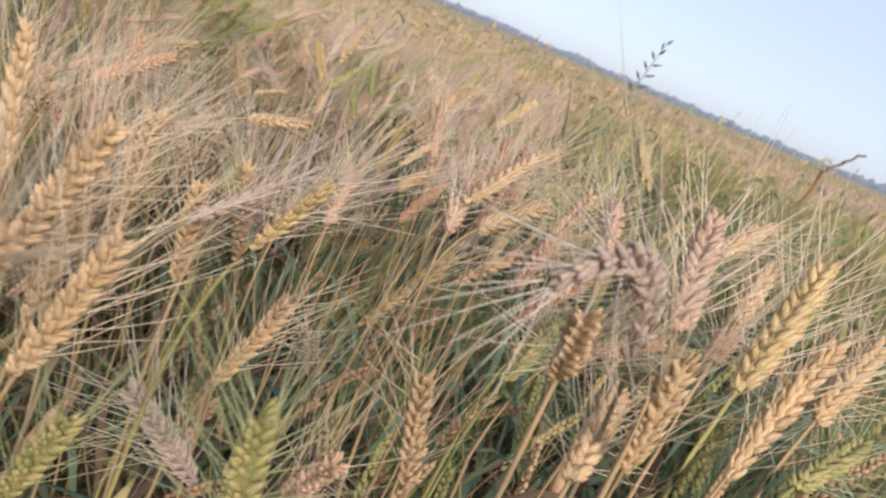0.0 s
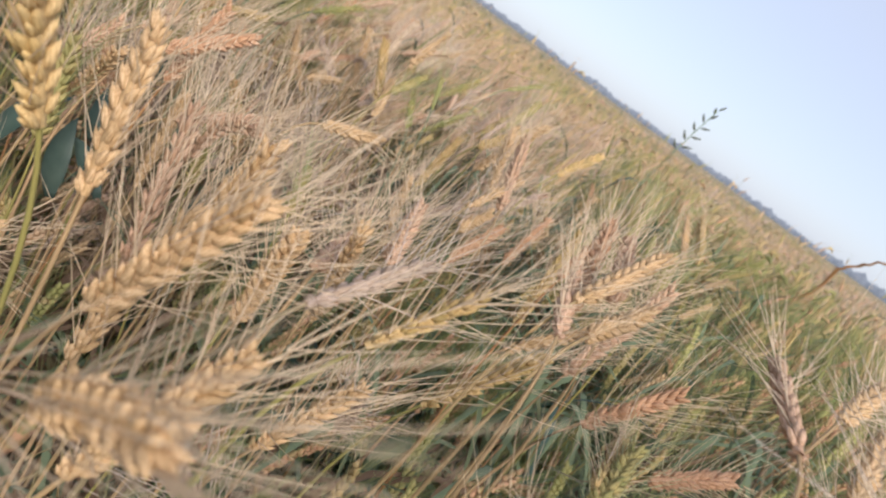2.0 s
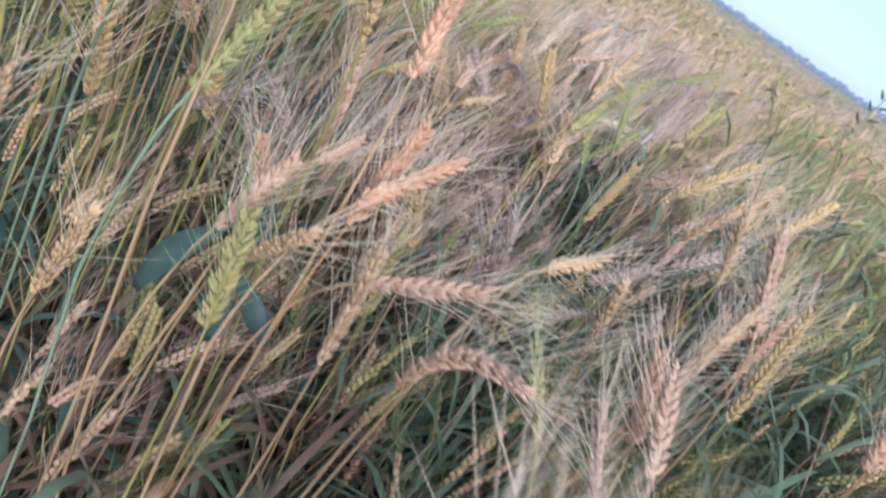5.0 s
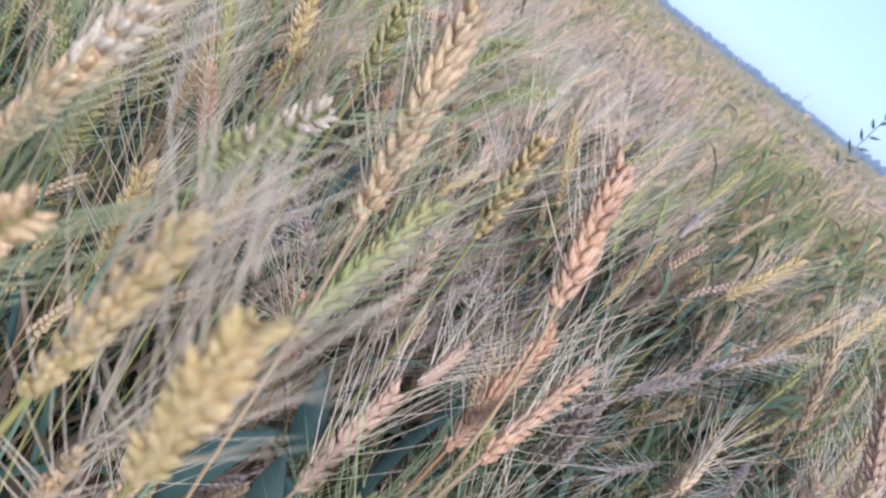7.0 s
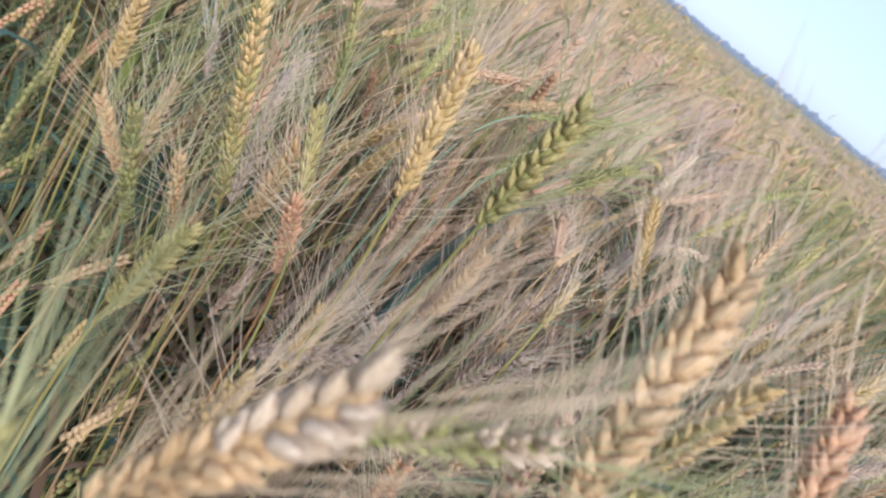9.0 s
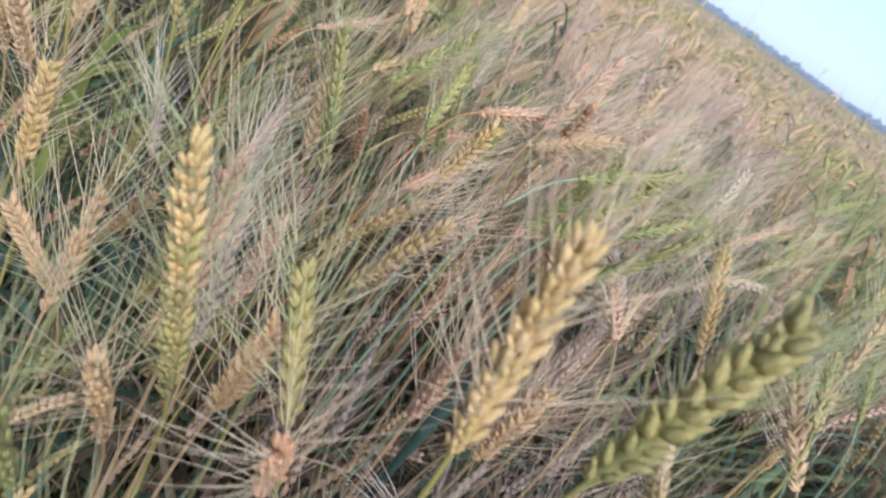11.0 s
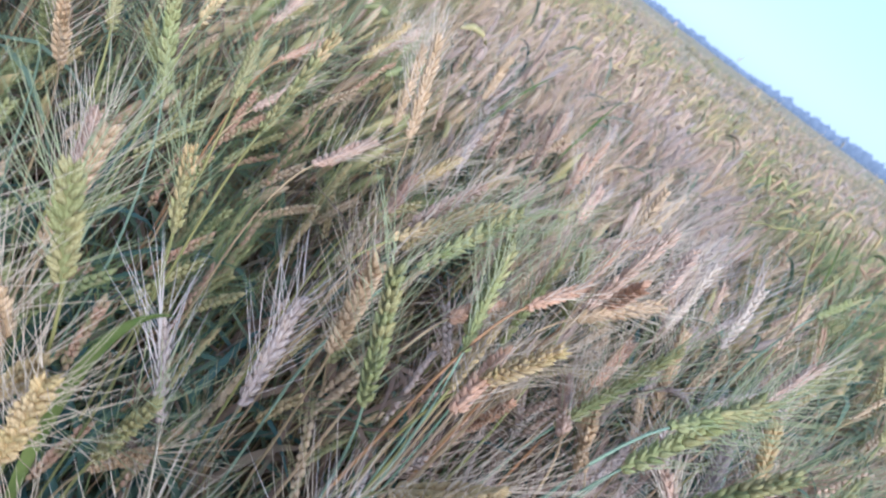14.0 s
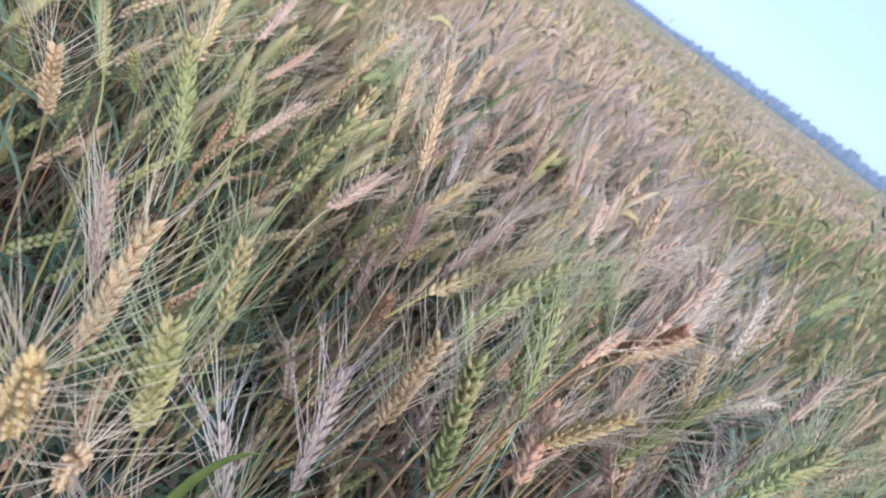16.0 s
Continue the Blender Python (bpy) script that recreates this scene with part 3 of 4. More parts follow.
stalk("ripe", (-0.301, 1.618, 0.881), (-0.292, 1.660, 0.956))
stalk("pink", (-0.193, 1.232, 0.887), (-0.118, 1.212, 0.944))
stalk("grey", (-0.102, 0.956, 0.825), (-0.161, 0.928, 0.883))
stalk("pink", (-0.487, 1.502, 0.882), (-0.448, 1.567, 0.926))
stalk("olive", (-0.455, 1.397, 0.882), (-0.440, 1.478, 0.912))
stalk("rust", (0.347, 0.208, 0.878), (0.421, 0.250, 0.900))
stalk("ripe", (0.387, 0.166, 1.000), (0.439, 0.232, 1.024))
stalk("ripe", (-0.547, 0.757, 0.692), (-0.579, 0.726, 0.769))
stalk("rust", (-0.275, 0.981, 0.763), (-0.285, 0.936, 0.837))
stalk("pink", (-0.255, 0.899, 0.859), (-0.235, 0.982, 0.861))
stalk("olive", (-0.270, 0.992, 0.908), (-0.254, 1.073, 0.936))
stalk("rust", (-0.223, 1.284, 0.917), (-0.201, 1.361, 0.950))
stalk("grey", (-0.192, 0.651, 0.778), (-0.182, 0.611, 0.854), bend=0.1)
stalk("pink", (-0.246, 0.713, 0.777), (-0.238, 0.691, 0.859))
stalk("olive", (-0.424, 0.469, 0.818), (-0.405, 0.449, 0.900))
stalk("green", (-0.449, 0.502, 0.842), (-0.459, 0.470, 0.923))
stalk("gold", (-0.199, 0.586, 0.902), (-0.174, 0.668, 0.906))
stalk("gold", (-0.322, 0.563, 0.767), (-0.326, 0.532, 0.848))
stalk("grey", (-0.247, 0.627, 0.756), (-0.287, 0.591, 0.826))
stalk("pink", (0.246, 0.214, 0.967), (0.251, 0.297, 0.996))
stalk("pink", (0.275, 0.013, 1.005), (0.290, 0.097, 1.016))
stalk("pink", (0.207, 0.138, 0.949), (0.214, 0.222, 0.970))
stalk("ripe", (-0.177, 0.956, 0.792), (-0.211, 0.965, 0.877))
stalk("ripe", (-0.096, 1.039, 0.839), (-0.125, 1.057, 0.926))
stalk("pink", (0.007, 0.959, 0.803), (0.041, 1.007, 0.866), bend=0.15)
stalk("olive", (0.171, 1.071, 0.924), (0.200, 1.122, 0.989))
stalk("ripe", (0.601, 1.106, 0.908), (0.560, 1.143, 0.981))
stalk("ripe", (0.101, 0.105, 0.798), (0.131, 0.095, 0.877))
stalk("pink", (0.174, 0.034, 0.790), (0.194, -0.014, 0.860))
stalk("ripe", (-0.241, 0.684, 0.803), (-0.244, 0.663, 0.885))
stalk("rust", (0.380, 0.079, 0.954), (0.420, 0.156, 0.959))
stalk("gold", (0.281, 0.127, 0.886), (0.316, 0.206, 0.890))
stalk("grey", (0.153, 0.250, 0.746), (0.144, 0.195, 0.814))
stalk("pink", (0.074, 0.104, 0.914), (0.077, 0.188, 0.909))
stalk("ripe", (0.008, 0.029, 0.844), (0.019, 0.044, 0.930))
stalk("gold", (0.176, 0.167, 0.849), (0.219, 0.166, 0.924))
stalk("ripe", (0.248, 0.371, 0.836), (0.310, 0.397, 0.890))
stalk("gold", (0.466, 0.704, 0.967), (0.455, 0.779, 1.016))
stalk("ripe", (-0.009, 0.804, 0.943), (0.010, 0.852, 1.011))
stalk("ripe", (-0.116, 0.128, 0.762), (-0.081, 0.098, 0.835))
stalk("rust", (0.170, 0.508, 0.832), (0.205, 0.565, 0.886))
stalk("pink", (-0.193, 0.452, 0.841), (-0.197, 0.456, 0.926))
stalk("grey", (-0.349, 0.564, 0.762), (-0.294, 0.543, 0.823))
stalk("rust", (-0.226, 0.502, 0.752), (-0.242, 0.471, 0.831))
stalk("ripe", (-0.006, 0.748, 0.867), (-0.020, 0.820, 0.913))
stalk("ripe", (0.149, 0.456, 0.908), (0.184, 0.524, 0.947))
stalk("gold", (-0.592, 0.754, 0.780), (-0.587, 0.737, 0.865))
stalk("olive", (-0.551, 0.804, 0.751), (-0.538, 0.780, 0.833))
stalk("green", (-0.350, 0.947, 0.870), (-0.360, 0.979, 0.953))
stalk("green", (-0.307, 0.978, 0.859), (-0.299, 1.007, 0.942))
stalk("rust", (-0.362, 0.853, 0.865), (-0.324, 0.929, 0.884))
stalk("rust", (-0.220, 1.100, 0.875), (-0.190, 1.148, 0.941))
stalk("rust", (-0.171, 1.039, 0.833), (-0.126, 1.107, 0.865))
stalk("pink", (-0.437, 0.605, 0.860), (-0.445, 0.604, 0.947))
stalk("ripe", (-0.273, 0.972, 0.919), (-0.202, 1.002, 0.957))
stalk("pink", (-0.167, 1.063, 0.944), (-0.129, 1.134, 0.980))
stalk("rust", (-0.406, 1.113, 0.750), (-0.425, 1.070, 0.823))
stalk("gold", (-0.507, 1.406, 0.889), (-0.476, 1.460, 0.947))
stalk("pink", (-0.231, 1.186, 0.923), (-0.199, 1.264, 0.950))
stalk("green", (-0.368, 0.892, 0.888), (-0.365, 0.949, 0.953))
stalk("rust", (0.236, 0.239, 0.935), (0.233, 0.301, 0.996))
stalk("pink", (0.113, 0.312, 0.862), (0.108, 0.388, 0.902))
stalk("ripe", (-0.100, 0.322, 0.787), (-0.106, 0.340, 0.873))
stalk("pink", (0.078, 0.270, 0.848), (0.074, 0.354, 0.862))
stalk("ripe", (0.018, -0.092, 0.915), (0.050, -0.148, 0.960), bend=0.05, spread=0.2, awn=0.09)
stalk("olive", (0.047, -0.036, 0.783), (0.077, -0.055, 0.860))
stalk("ripe", (-0.282, 0.204, 0.885), (-0.279, 0.201, 0.925))
stalk("grey", (0.086, 0.557, 0.822), (0.048, 0.532, 0.806), spread=0.95)
stalk("grey", (0.135, 0.550, 0.869), (0.121, 0.518, 0.846), spread=0.95, bend=0.1)
stalk("pink", (0.186, 0.792, 0.807), (0.193, 0.825, 0.877))
stalk("green", (0.036, 0.841, 0.863), (0.009, 0.890, 0.909))
stalk("olive", (0.428, 0.920, 0.913), (0.430, 0.952, 0.980))
stalk("green", (0.052, 0.941, 0.850), (0.100, 0.995, 0.912))
stalk("green", (0.051, 0.824, 0.910), (0.038, 0.847, 0.953))
stalk("grey", (0.075, 0.827, 0.926), (0.085, 0.858, 0.949))
stalk("green", (-0.184, 0.887, 0.916), (-0.127, 0.908, 0.962))
stalk("green", (0.138, 1.245, 0.966), (0.194, 1.279, 1.012))
stalk("olive", (0.044, 1.080, 0.904), (0.085, 1.112, 0.960))
stalk("ripe", (0.051, -0.056, 0.874), (0.080, -0.059, 0.952))


# ---- the rest of the crop: stalks past counting ----
def crop_template(level, rng):
    """One stalk with its foot at the origin, leaning to +x. Returns points, faces, material slots and tones' share by part."""
    h = 0.80 + rng.normal(0, 0.03)
    lean = rng.uniform(0.15, 0.75)
    L = rng.uniform(0.075, 0.10)
    nod = rng.random() < 0.07
    d = np.array((math.sin(lean), 0, math.cos(lean)))
    base = np.array((0.05 + 0.14 * lean, 0, h))
    tip = base + d * L
    if nod:
        tip = base + np.array((0.9, 0, -0.1)) * L
    line = ear_line(base, tip, np.array((-0.2, 0, 1.0)) * L * (0.22 if nod else 0.04), 10 if level == 1 else 4)
    fr = ear_frames(line, rng.uniform(0, math.pi))
    V, F, I = [], [], []

    def put(v, f, slot):
        o = len(V)
        V.extend(v)
        F.extend(tuple(i + o for i in q) for q in f)
        I.extend([slot] * len(f))

    if level == 4:
        put(*tube([(0, 0, 0), line[0]], [0.002, 0.0015], 3), 2)
        put(*tube([line[0], line[1] * 0.6 + line[2] * 0.4, line[3]], [0, 0.008, 0], 3), 0)
        for v, f in awn_pieces(fr, rng, 0.075, 0.5, segs=1, r=0.0022, per=1):
            put(v, f, 1)
        out = rng.normal(0, 1, 3) * (1, 1, 0)
        out /= np.linalg.norm(out)
        q = base - d * 0.12
        put(*ribbon([q, q + out * 0.08 + np.array((0, 0, 0.09)), q + out * 0.2 + np.array((0, 0, 0.04))], [0.012, 0.016, 0.001], np.array((-out[1], out[0], 0.2))), 3)
        return np.array(V), np.array([q if len(q) == 4 else (*q, q[-1]) for q in F]), np.array(I)
    sp = bezier((0, 0, 0), base - d * 0.22, base, 3 if level == 2 else 5)
    put(*tube(sp, [0.0013] * len(sp), 3), 2)
    if level == 3:
        for k in range(6):
            z0 = rng.uniform(0.2, 0.95) * h
            a = rng.uniform(0, 2 * math.pi)
            out = np.array((math.cos(a), math.sin(a), 0))
            q = np.array((np.interp(z0, sp[:, 2], sp[:, 0]), 0, z0))
            le = rng.uniform(0.14, 0.30)
            lp = bezier(q, q + out * 0.25 * le + np.array((0, 0, 0.6 * le)), q + out * le * 0.75 + np.array((0, 0, rng.uniform(-0.3, 0.6) * le)), 6)
            put(*ribbon(lp, [0.004, 0.008, 0.009, 0.0075, 0.005, 0.0006], np.array((-out[1], out[0], 0.2))), 3)
    elif level == 1:
        for i in range(22):
            s = i / 22
            p, x, y, z = fr[min(9, int(s * 10))]
            p = np.array([np.interp(s * 9, range(10), line[:, c]) for c in range(3)])
            side = 1 if i % 2 else -1
            w = 0.0080 * (0.65 + 0.4 * math.sin(math.pi * (0.15 + 0.7 * s)))
            b = p + x * side * 0.001
            t = p + z * 0.0125 + x * side * 0.0045 + y * rng.normal(0, 0.0016)
            put(*tube([b, b + (t - b) * 0.45, t], [0, w / 2, 0], 4), 0)
        for v, f in awn_pieces(fr, rng, rng.uniform(0.055, 0.08), 0.62, segs=2, r=0.00036, per=3):
            put(v, f, 1)
        for k in range(5):
            z0 = rng.uniform(0.25, 0.85) * h
            a = rng.uniform(0, 2 * math.pi)
            out = np.array((math.cos(a), math.sin(a), 0))
            q = sp[0] * 0 + np.array((np.interp(z0, sp[:, 2], sp[:, 0]), 0, z0))
            le = rng.uniform(0.12, 0.26)
            lp = bezier(q, q + out * 0.3 * le + np.array((0, 0, 0.55 * le)), q + out * le * 0.8 + np.array((0, 0, rng.uniform(-0.35, 0.45) * le)), 6)
            put(*ribbon(lp, [0.004, 0.007, 0.008, 0.007, 0.004, 0.0006], np.array((-out[1], out[0], 0.2))), 3)
    else:
        p = line
        put(*tube(p, [0.004, 0.0085, 0.007, 0.0], 5), 0)
        for v, f in awn_pieces(fr, rng, 0.07, 0.55, segs=1, r=0.00058, per=2):
            put(v, f, 1)
        for k in range(2):
            a = rng.uniform(0, 2 * math.pi)
            out = np.array((math.cos(a), math.sin(a), 0))
            q = np.array((0.05, 0, rng.uniform(0.5, 0.72) * h))
            le = rng.uniform(0.16, 0.3)
            lp = bezier(q, q + out * 0.3 * le + np.array((0, 0, 0.6 * le)), q + out * le * 0.8 + np.array((0, 0, rng.uniform(-0.2, 0.4) * le)), 4)
            put(*ribbon(lp, [0.008, 0.013, 0.010, 0.0006], np.array((-out[1], out[0], 0.2))), 3)
    F = [q if len(q) == 4 else (*q, q[-1]) for q in F]
    return np.array(V), np.array(F), np.array(I)


def crop(name, level, places, rng, label, variants=16):
    """Joins a stalk at each place (x, y, turn, size, height) into one mesh."""
    temps = [crop_template(level, rng) for _ in range(variants)]
    i_ear = [np.unique(f[i == 0]) for _, f, i in temps]
    pick = rng.integers(0, variants, len(places))
    V, F, I, T, o = [], [], [], [], 0
    for (x, y, a, s, zs, tone), k in zip(places, pick):
        v, f, i = temps[k]
        c, sn = math.cos(a) * s, math.sin(a) * s
        w = np.empty_like(v)
        w[:, 0] = v[:, 0] * c - v[:, 1] * sn + x
        w[:, 1] = v[:, 0] * sn + v[:, 1] * c + y
        # shorter straw, ear of full size
        cut = (1 - zs) * 0.8
        w[:, 2] = np.where(v[:, 2] < 0.7, v[:, 2] * (0.7 - cut) / 0.7, v[:, 2] - cut)
        ear = w[i_ear[k]] if len(i_ear[k]) else w[w[:, 2] > 0.5 * w[:, 2].max()]
        gap = np.sqrt(((ear[::7, None] - EYES[None]) ** 2).sum(2)).min()
        if gap < 0.34 or (ear[:, 2].max() > 1.0 and gap < 3):
            continue
        V.append(w), F.append(f + o), I.append(i), T.append(np.full(len(v), tone))
        o += len(v)
    V, F, I, T = np.concatenate(V), np.concatenate(F), np.concatenate(I), np.concatenate(T)
    me = bpy.data.meshes.new(name)
    tri = F[:, 2] == F[:, 3]
    count = np.where(tri, 3, 4)
    start = np.concatenate(([0], np.cumsum(count)[:-1]))
    loops = F.reshape(-1)[np.stack([np.ones_like(tri), np.ones_like(tri), np.ones_like(tri), ~tri], 1).reshape(-1)]
    me.vertices.add(len(V))
    me.vertices.foreach_set("co", V.astype(np.float32).reshape(-1))
    me.loops.add(len(loops))
    me.loops.foreach_set("vertex_index", loops.astype(np.int32))
    me.polygons.add(len(F))
    me.polygons.foreach_set("loop_start", start.astype(np.int32))
    me.polygons.foreach_set("loop_total", count.astype(np.int32))
    for m in (M_FIELD_EAR, M_FIELD_AWN, M_STEM, M_LEAF):
        me.materials.append(m)
    me.polygons.foreach_set("material_index", I.astype(np.int32))
    a = me.attributes.new("tone", "FLOAT", "POINT")
    a.data.foreach_set("value", T.astype(np.float32))
    me.update(calc_edges=True)
    me.validate()
    return tagged(new(name, me), label, "wheat", kind="stuff")


EYES = np.array([eye for _, eye, _, _ in PATH])
EYES = np.concatenate([EYES, (EYES[1:] + EYES[:-1]) / 2])
LANE = np.array([eye for _, eye, _, _ in PATH])[:, :2]
LANE = np.concatenate([LANE[:-1] + (LANE[1:] - LANE[:-1]) * s for s in (0, 0.25, 0.5, 0.75)])
MIDDLE = np.array((-0.2, 0.2))
HERO_AT = np.array([(*((b + t) / 2)[:2], b[2]) for b, t in HERO])


def patch_tone(x, y, rng):
    """Ripeness runs in patches through the crop."""
    near = max(0.0, min(1.0, (4.6 - y) / 1.8))
    right = max(0.0, min(1.0, (x + 0.10 - 0.4 * (y - 0.9)) / 0.25))
    left = max(0.0, min(1.0, (-0.38 - x) / 0.18))
    t = 0.36 + 0.55 * noise.noise(Vector((x * 1.5, y * 1.5, 11))) + 0.6 * noise.noise(Vector((x * 0.45, y * 0.45, 5))) + near * (0.60 * right + 0.58 * left - 0.12)
    t += rng.normal(0, 0.2) + 0.06 * (1 - near)
    return min(0.99, max(0.0, t))


def sow(rng, density, r0, r1, half_angle, near=False):
    """Random places in a ring sector ahead of the walk."""
    area = math.radians(half_angle) * (r1 * r1 - r0 * r0)
    out = []
    for _ in range(int(area * density)):
        r = math.sqrt(rng.uniform(r0 * r0, r1 * r1))
        a = math.radians(rng.uniform(-half_angle, half_angle) + 6)
        x, y = MIDDLE[0] + r * math.sin(a), MIDDLE[1] + r * math.cos(a)
        turn = radians(40) + rng.normal(0, 0.8)
        zs = 1.0 + rng.normal(0, 0.05) + 0.10 * noise.noise(Vector((x * 2.6, y * 2.6, 2)))
        if r > 4 and rng.random() < 0.02:
            zs *= rng.uniform(1.15, 1.32)
        s = rng.uniform(0.92, 1.08)
        if near:
            ex, ey = x + 0.22 * math.cos(turn), y + 0.22 * math.sin(turn)
            gaps = np.hypot(LANE[:, 0] - ex, LANE[:, 1] - ey)
            g = gaps.min()
            rise = 0.42 if ey < LANE[gaps.argmin(), 1] - 0.1 else 0.95 if ex > 0.4 * ey - 0.15 else 1.25
            if g < 0.22:
                continue
            zs = min(zs, 0.58 + 0.38 * min(1.0, g / rise) + rng.normal(0, 0.025))
        # the counted stalks overtop their neighbours
        ex, ey = x + 0.14 * math.cos(turn), y + 0.14 * math.sin(turn)
        close = np.hypot(HERO_AT[:, 0] - ex, HERO_AT[:, 1] - ey) < 0.19
        if close.any():
            zs = min(zs, 1 - (0.95 - HERO_AT[close, 2].min()) / 0.8)
        out.append((x, y, turn, s, zs, patch_tone(x, y, rng)))
    return out


rng = np.random.default_rng(21)
crop("wheat_crop", 1, sow(rng, 300, 0.0, 1.1, 95, near=True) + sow(rng, 310, 1.1, 2.4, 56), rng, "dense bearded wheat, ripe tan and green mixed")
crop("wheat_crop_beyond", 2, sow(rng, 215, 2.4, 5.5, 56) + sow(rng, 85, 5.5, 9.0, 52)
     + [q for q in sow(rng, 190, 0.0, 2.6, 180, near=True) if q[1] < 0.2 or math.hypot(q[0] + 0.2, q[1] - 0.2) > 1.3], rng,
     "bearded wheat crop, tan with green patches, further into the field")
crop("wheat_crop_far", 4, sow(rng, 23, 8.6, 24.0, 50) + [q for q in sow(rng, 34, 2.2, 7.5, 180) if abs(math.degrees(math.atan2(q[0] + 0.2, q[1] - 0.2)) - 6) > 55], rng, "bearded wheat crop in tan and green patches towards the field's edge")
under = []
for x, y, a, s, zs, t in sow(rng, 430, 0.0, 1.2, 95, near=True):
    brown = 0.85 if abs(x + 0.22) < 0.25 or y < 0.35 else 0.12
    fresh = x > 0.4 * y - 0.3 and y > 0.35 and rng.random() < 0.7
    tone = rng.normal(0.9, 0.06) if fresh else rng.normal(0.52, 0.08) if rng.random() < brown else rng.normal(0.13, 0.1)
    under.append((x, y, rng.uniform(0, 6.28), s, zs * (1.08 if fresh else 0.97), float(np.clip(tone, 0.0, 0.99))))
under += [(x, y, rng.uniform(0, 6.28), s, zs * 1.02, min(0.99, 0.90 + rng.normal(0, 0.06) if rng.random() < 0.7 else abs(rng.normal(0.2, 0.1)))) for x, y, a, s, zs, t in sow(rng, 270, 1.0, 2.6, 50)
          if noise.noise(Vector((x * 1.1, y * 1.1, 30))) + 0.5 * (x > 0.05 + 0.4 * (y - 0.9)) > 0.1]
crop("wheat_undergrowth", 3, under, rng, "green and bluish leaves of unripe wheat tillers under the ears")


# ---- single weeds, leaves and bent straws between the stalks ----
def wild_grass(foot, tip):
    """A dark grass panicle that stands above the crop: a thin stem with drooping spikelets on both sides."""
    foot, tip = np.array((*foot, 0.0)), np.asarray(tip, float)
    root = new("wild_grass")
    root.location = foot
    line = bezier((0, 0, 0), np.array((0, 0, 0.75)), tip - foot, 14)
    part_of("stem", mesh_of("stem", *tube(line, np.linspace(0.0020, 0.0013, 14), 5), [STEM_MATS["green"]]), root)
    top = bezier((0, 0, 0), np.array((0, 0, 0.75)), tip - foot, 60)[-10:]
    d = (top[-1] - top[0]) / np.linalg.norm(top[-1] - top[0])
    side = np.cross(d, (0, 1.0, 0))
    side /= np.linalg.norm(side)
    for i, p in enumerate(top):
        s = -1 if i % 2 else 1
        out = d * (0.9 if i > 6 else 0.6) + side * s * (0.25 if i > 6 else 0.6) + np.array((0, 0.2 * s, -0.05))
        out = out / np.linalg.norm(out)
        a = p + out * 0.004
        w = 0.034 - 0.001 * i
        part_of("spikelet", mesh_of("spikelet", *joined([tube([p, a], [0.0006, 0.0006], 4), lobe(a, a + out * w, 0.0072, 6)]), [M_PANICLE]), root)
    return tagged(root, "dark green wild grass panicle rising above the wheat", "grass")


def blade_thing(name, pts, width, mat, across, label, category="leaf", fold=0.3):
    """A single leaf blade on its way up from the crop; pts are control points of a smooth curve."""
    p = np.array(pts, float)
    line = bezier(p[0], p[1], p[2], 14) if len(p) == 3 else np.concatenate([bezier(p[0], p[1], p[2], 8)[:-1], bezier(p[2], 2 * p[2] - p[1], p[3], 8)])
    n = len(line)
    ws = [width * min(1.0, 0.35 + 2.2 * s) * (1 - max(0, (s - 0.45) / 0.55) ** 1.7) + 0.0004 for s in np.linspace(0, 1, n)]
    top = ribbon(line - p[0], ws, np.asarray(across, float), fold)
    ob = new(name, mesh_of(name, *top, [mat]))
    ob.location = p[0]
    so = ob.modifiers.new("thickness", "SOLIDIFY")
    so.thickness = 0.0004
    return tagged(ob, label, category)


def straw(pts, r, mat, label, kinks=0.0):
    """A bent or broken straw, with a slightly thicker node."""
    rng = np.random.default_rng(int(abs(pts[0][0]) * 1000))
    p = np.array(pts, float)
    seg = []
    for a, b in zip(p, p[1:]):
        seg.append(a + (b - a) * np.linspace(0, 1, 6)[:-1, None])
    line = np.concatenate(seg + [p[-1:]])
    line[1:-1] += rng.normal(0, kinks, (len(line) - 2, 3))
    rad = [r * (1.0 + (0.35 if i % 5 == 0 else 0)) * (1 - 0.4 * i / len(line)) for i in range(len(line))]
    ob = new("bent_straw", mesh_of("bent_straw", *tube(line - p[0], rad, 6), [mat]))
    ob.location = p[0]
    return tagged(ob, label, "straw")


wild_grass((0.50, 1.52), (0.652, 1.785, 1.21))


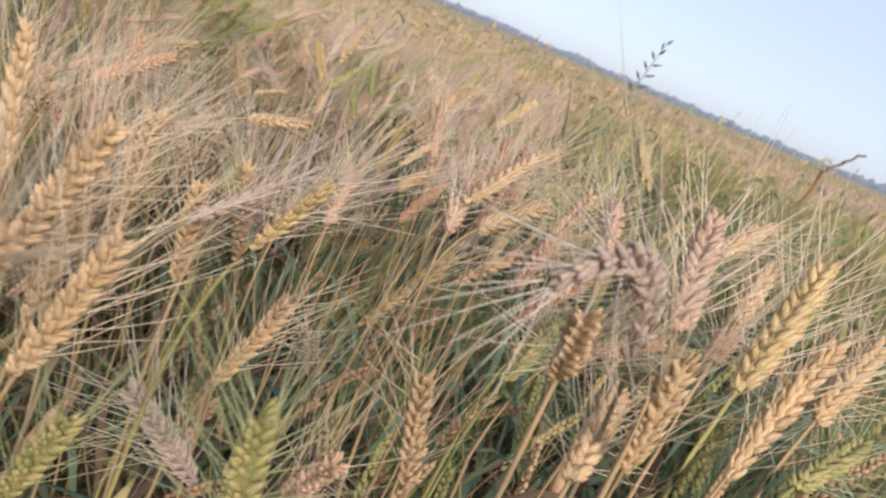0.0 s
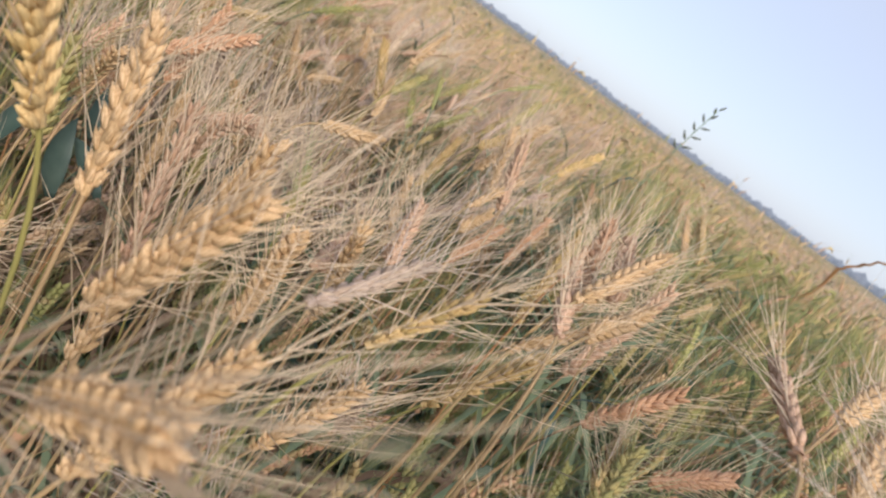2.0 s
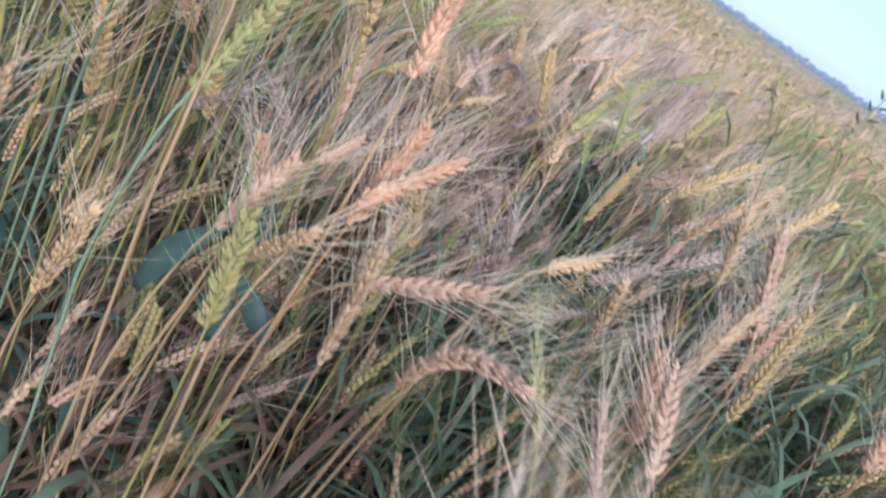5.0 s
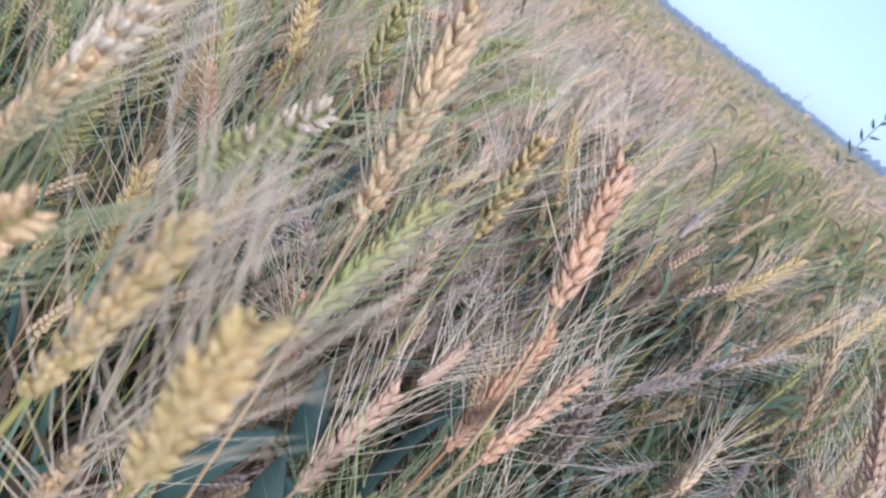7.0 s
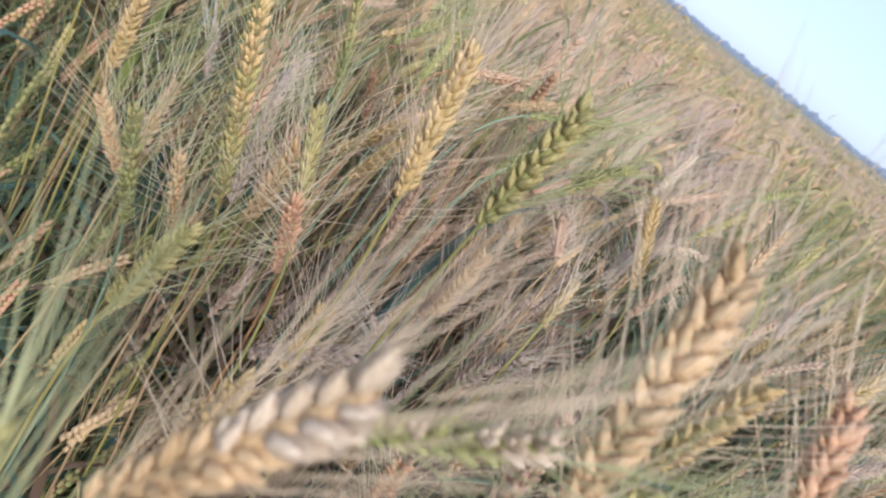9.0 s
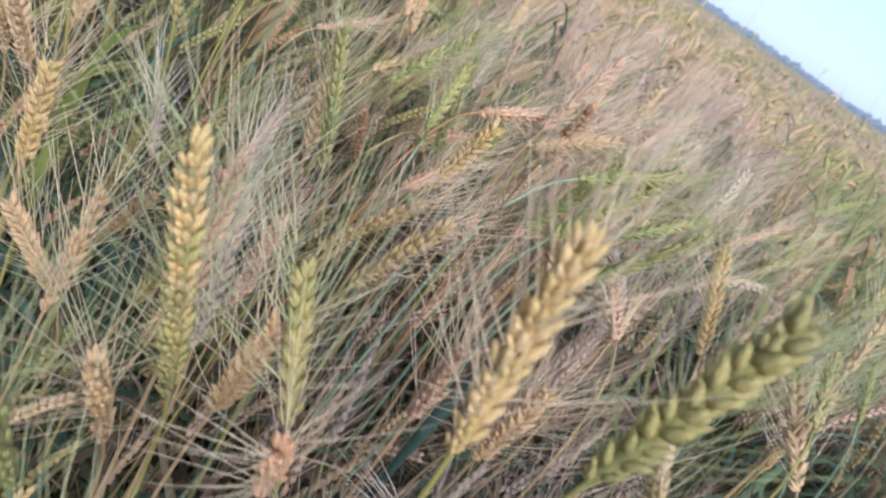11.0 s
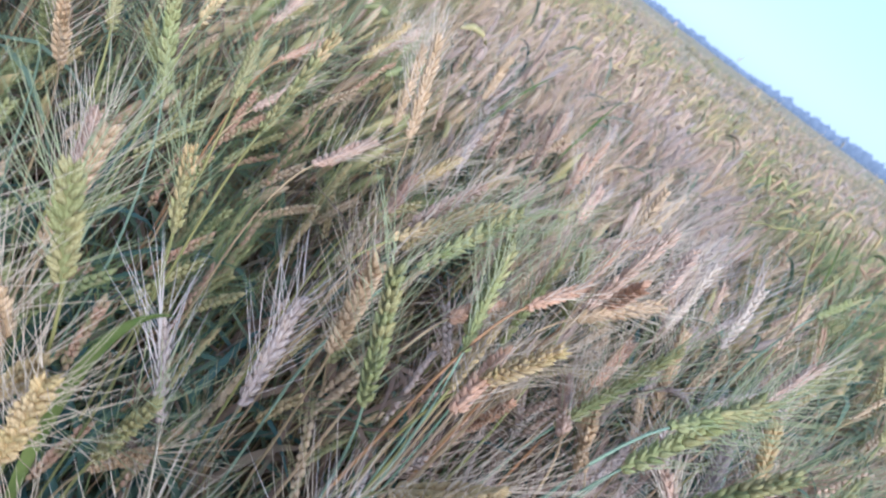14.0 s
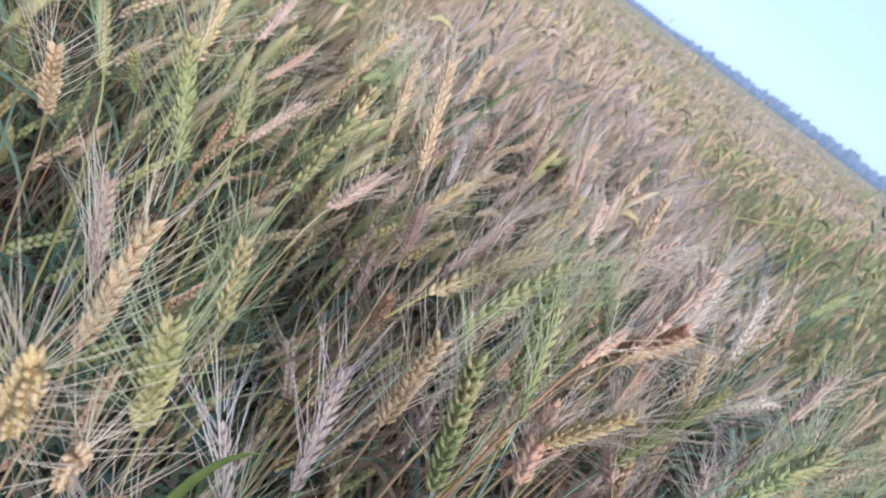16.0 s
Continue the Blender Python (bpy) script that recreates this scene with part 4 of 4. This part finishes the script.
blade_thing("green_leaf", [(-0.575, 0.748, 0.70), (-0.596, 0.772, 0.885), (-0.553, 0.765, 0.907)], 0.0078, M_GREEN_LEAF, (0.43, 0.16, -0.70), "fresh green wheat leaf blade curving above the stalks")
for pts, w, across in (([(-0.250, 0.371, 0.711), (-0.242, 0.376, 0.768), (-0.211, 0.394, 0.790)], 0.021, (0.889, -0.297, -0.348)),
                       ([(-0.193, 0.418, 0.752), (-0.194, 0.425, 0.789), (-0.208, 0.447, 0.806)], 0.020, (0.965, -0.001, 0.263)),
                       ([(-0.183, 0.379, 0.699), (-0.197, 0.380, 0.743), (-0.201, 0.397, 0.775)], 0.024, (0.965, -0.001, 0.263)),
                       ([(-0.143, 0.376, 0.728), (-0.168, 0.382, 0.756), (-0.197, 0.398, 0.756)], 0.018, (0.533, 0.319, 0.783)),
                       ([(-0.275, 0.700, 0.70), (-0.272, 0.720, 0.89), (-0.215, 0.754, 0.912)], 0.010, (0.7, -0.6, 0.3)), ([(-0.10, 0.52, 0.55), (-0.12, 0.53, 0.75), (-0.065, 0.55, 0.80)], 0.012, (0.7, -0.6, 0.3))):
    blade_thing("bluish_leaf", pts, w, M_TEAL_LEAF, across, "broad bluish-green leaf blade low between the wheat stalks")
for pts in ([(0.848, 1.81, 0.60), (0.76, 1.87, 0.85), (0.685, 1.923, 1.019)], [(0.512, 1.639, 0.70), (0.48, 1.66, 0.93), (0.441, 1.692, 1.031)],
            [(-0.29, 1.58, 0.84), (-0.27, 1.60, 0.92), (-0.225, 1.62, 0.975)], [(-0.11, 1.69, 0.85), (-0.090, 1.71, 0.92), (-0.060, 1.752, 0.985)]):
    blade_thing("upright_leaf", pts, 0.0055, M_GREEN_LEAF, (0.8, -0.5, 0.1), "narrow green leaf standing upright out of the wheat")
straw([(0.30, 1.38, 0.62), (0.259, 1.400, 0.90), (0.233, 1.480, 1.024), (0.118, 1.464, 0.984)], 0.0018, STEM_MATS["yellow"], "yellow-green stem snapped over at the top", 0.0015)
straw([(0.44, 2.50, 0.62), (0.452, 2.508, 0.789), (0.460, 2.550, 0.887), (0.591, 2.527, 0.958)], 0.0038, STEM_MATS["straw"], "dry straw bent into a loop above the crop", 0.004)
straw([(0.500, 2.541, 0.905), (0.515, 2.52, 0.87), (0.505, 2.505, 0.83)], 0.0040, AWN_MATS["pale"], "bleached scrap of straw hanging from a bent stem", 0.003)
for a, b in (((0.542, 2.307, 0.95), (0.621, 2.296, 0.999)), ((0.345, 2.008, 0.888), (0.422, 1.998, 0.938)), ((0.307, 1.809, 0.934), (0.404, 1.786, 0.975)), ((0.219, 1.684, 0.954), (0.265, 1.668, 0.965)),
             ((0.62, 2.05, 0.93), (0.76, 2.02, 0.98))):
    a, b = np.array(a), np.array(b)
    blade_thing("dry_leaf", [a - (0.03, 0.02, 0.06), (a + b) / 2 + (0, 0, 0.02), b], 0.008, M_DRY_LEAF, (0, -0.9, 0.4), "pale dry leaf lying across the top of the crop")
straw([(1.30, 2.05, 0.80), (1.336, 2.016, 1.066), (1.358, 1.977, 1.112), (1.392, 1.937, 1.159)], 0.0055, STEM_MATS["orange"], "brown withered stem leaning above the crop", 0.004)
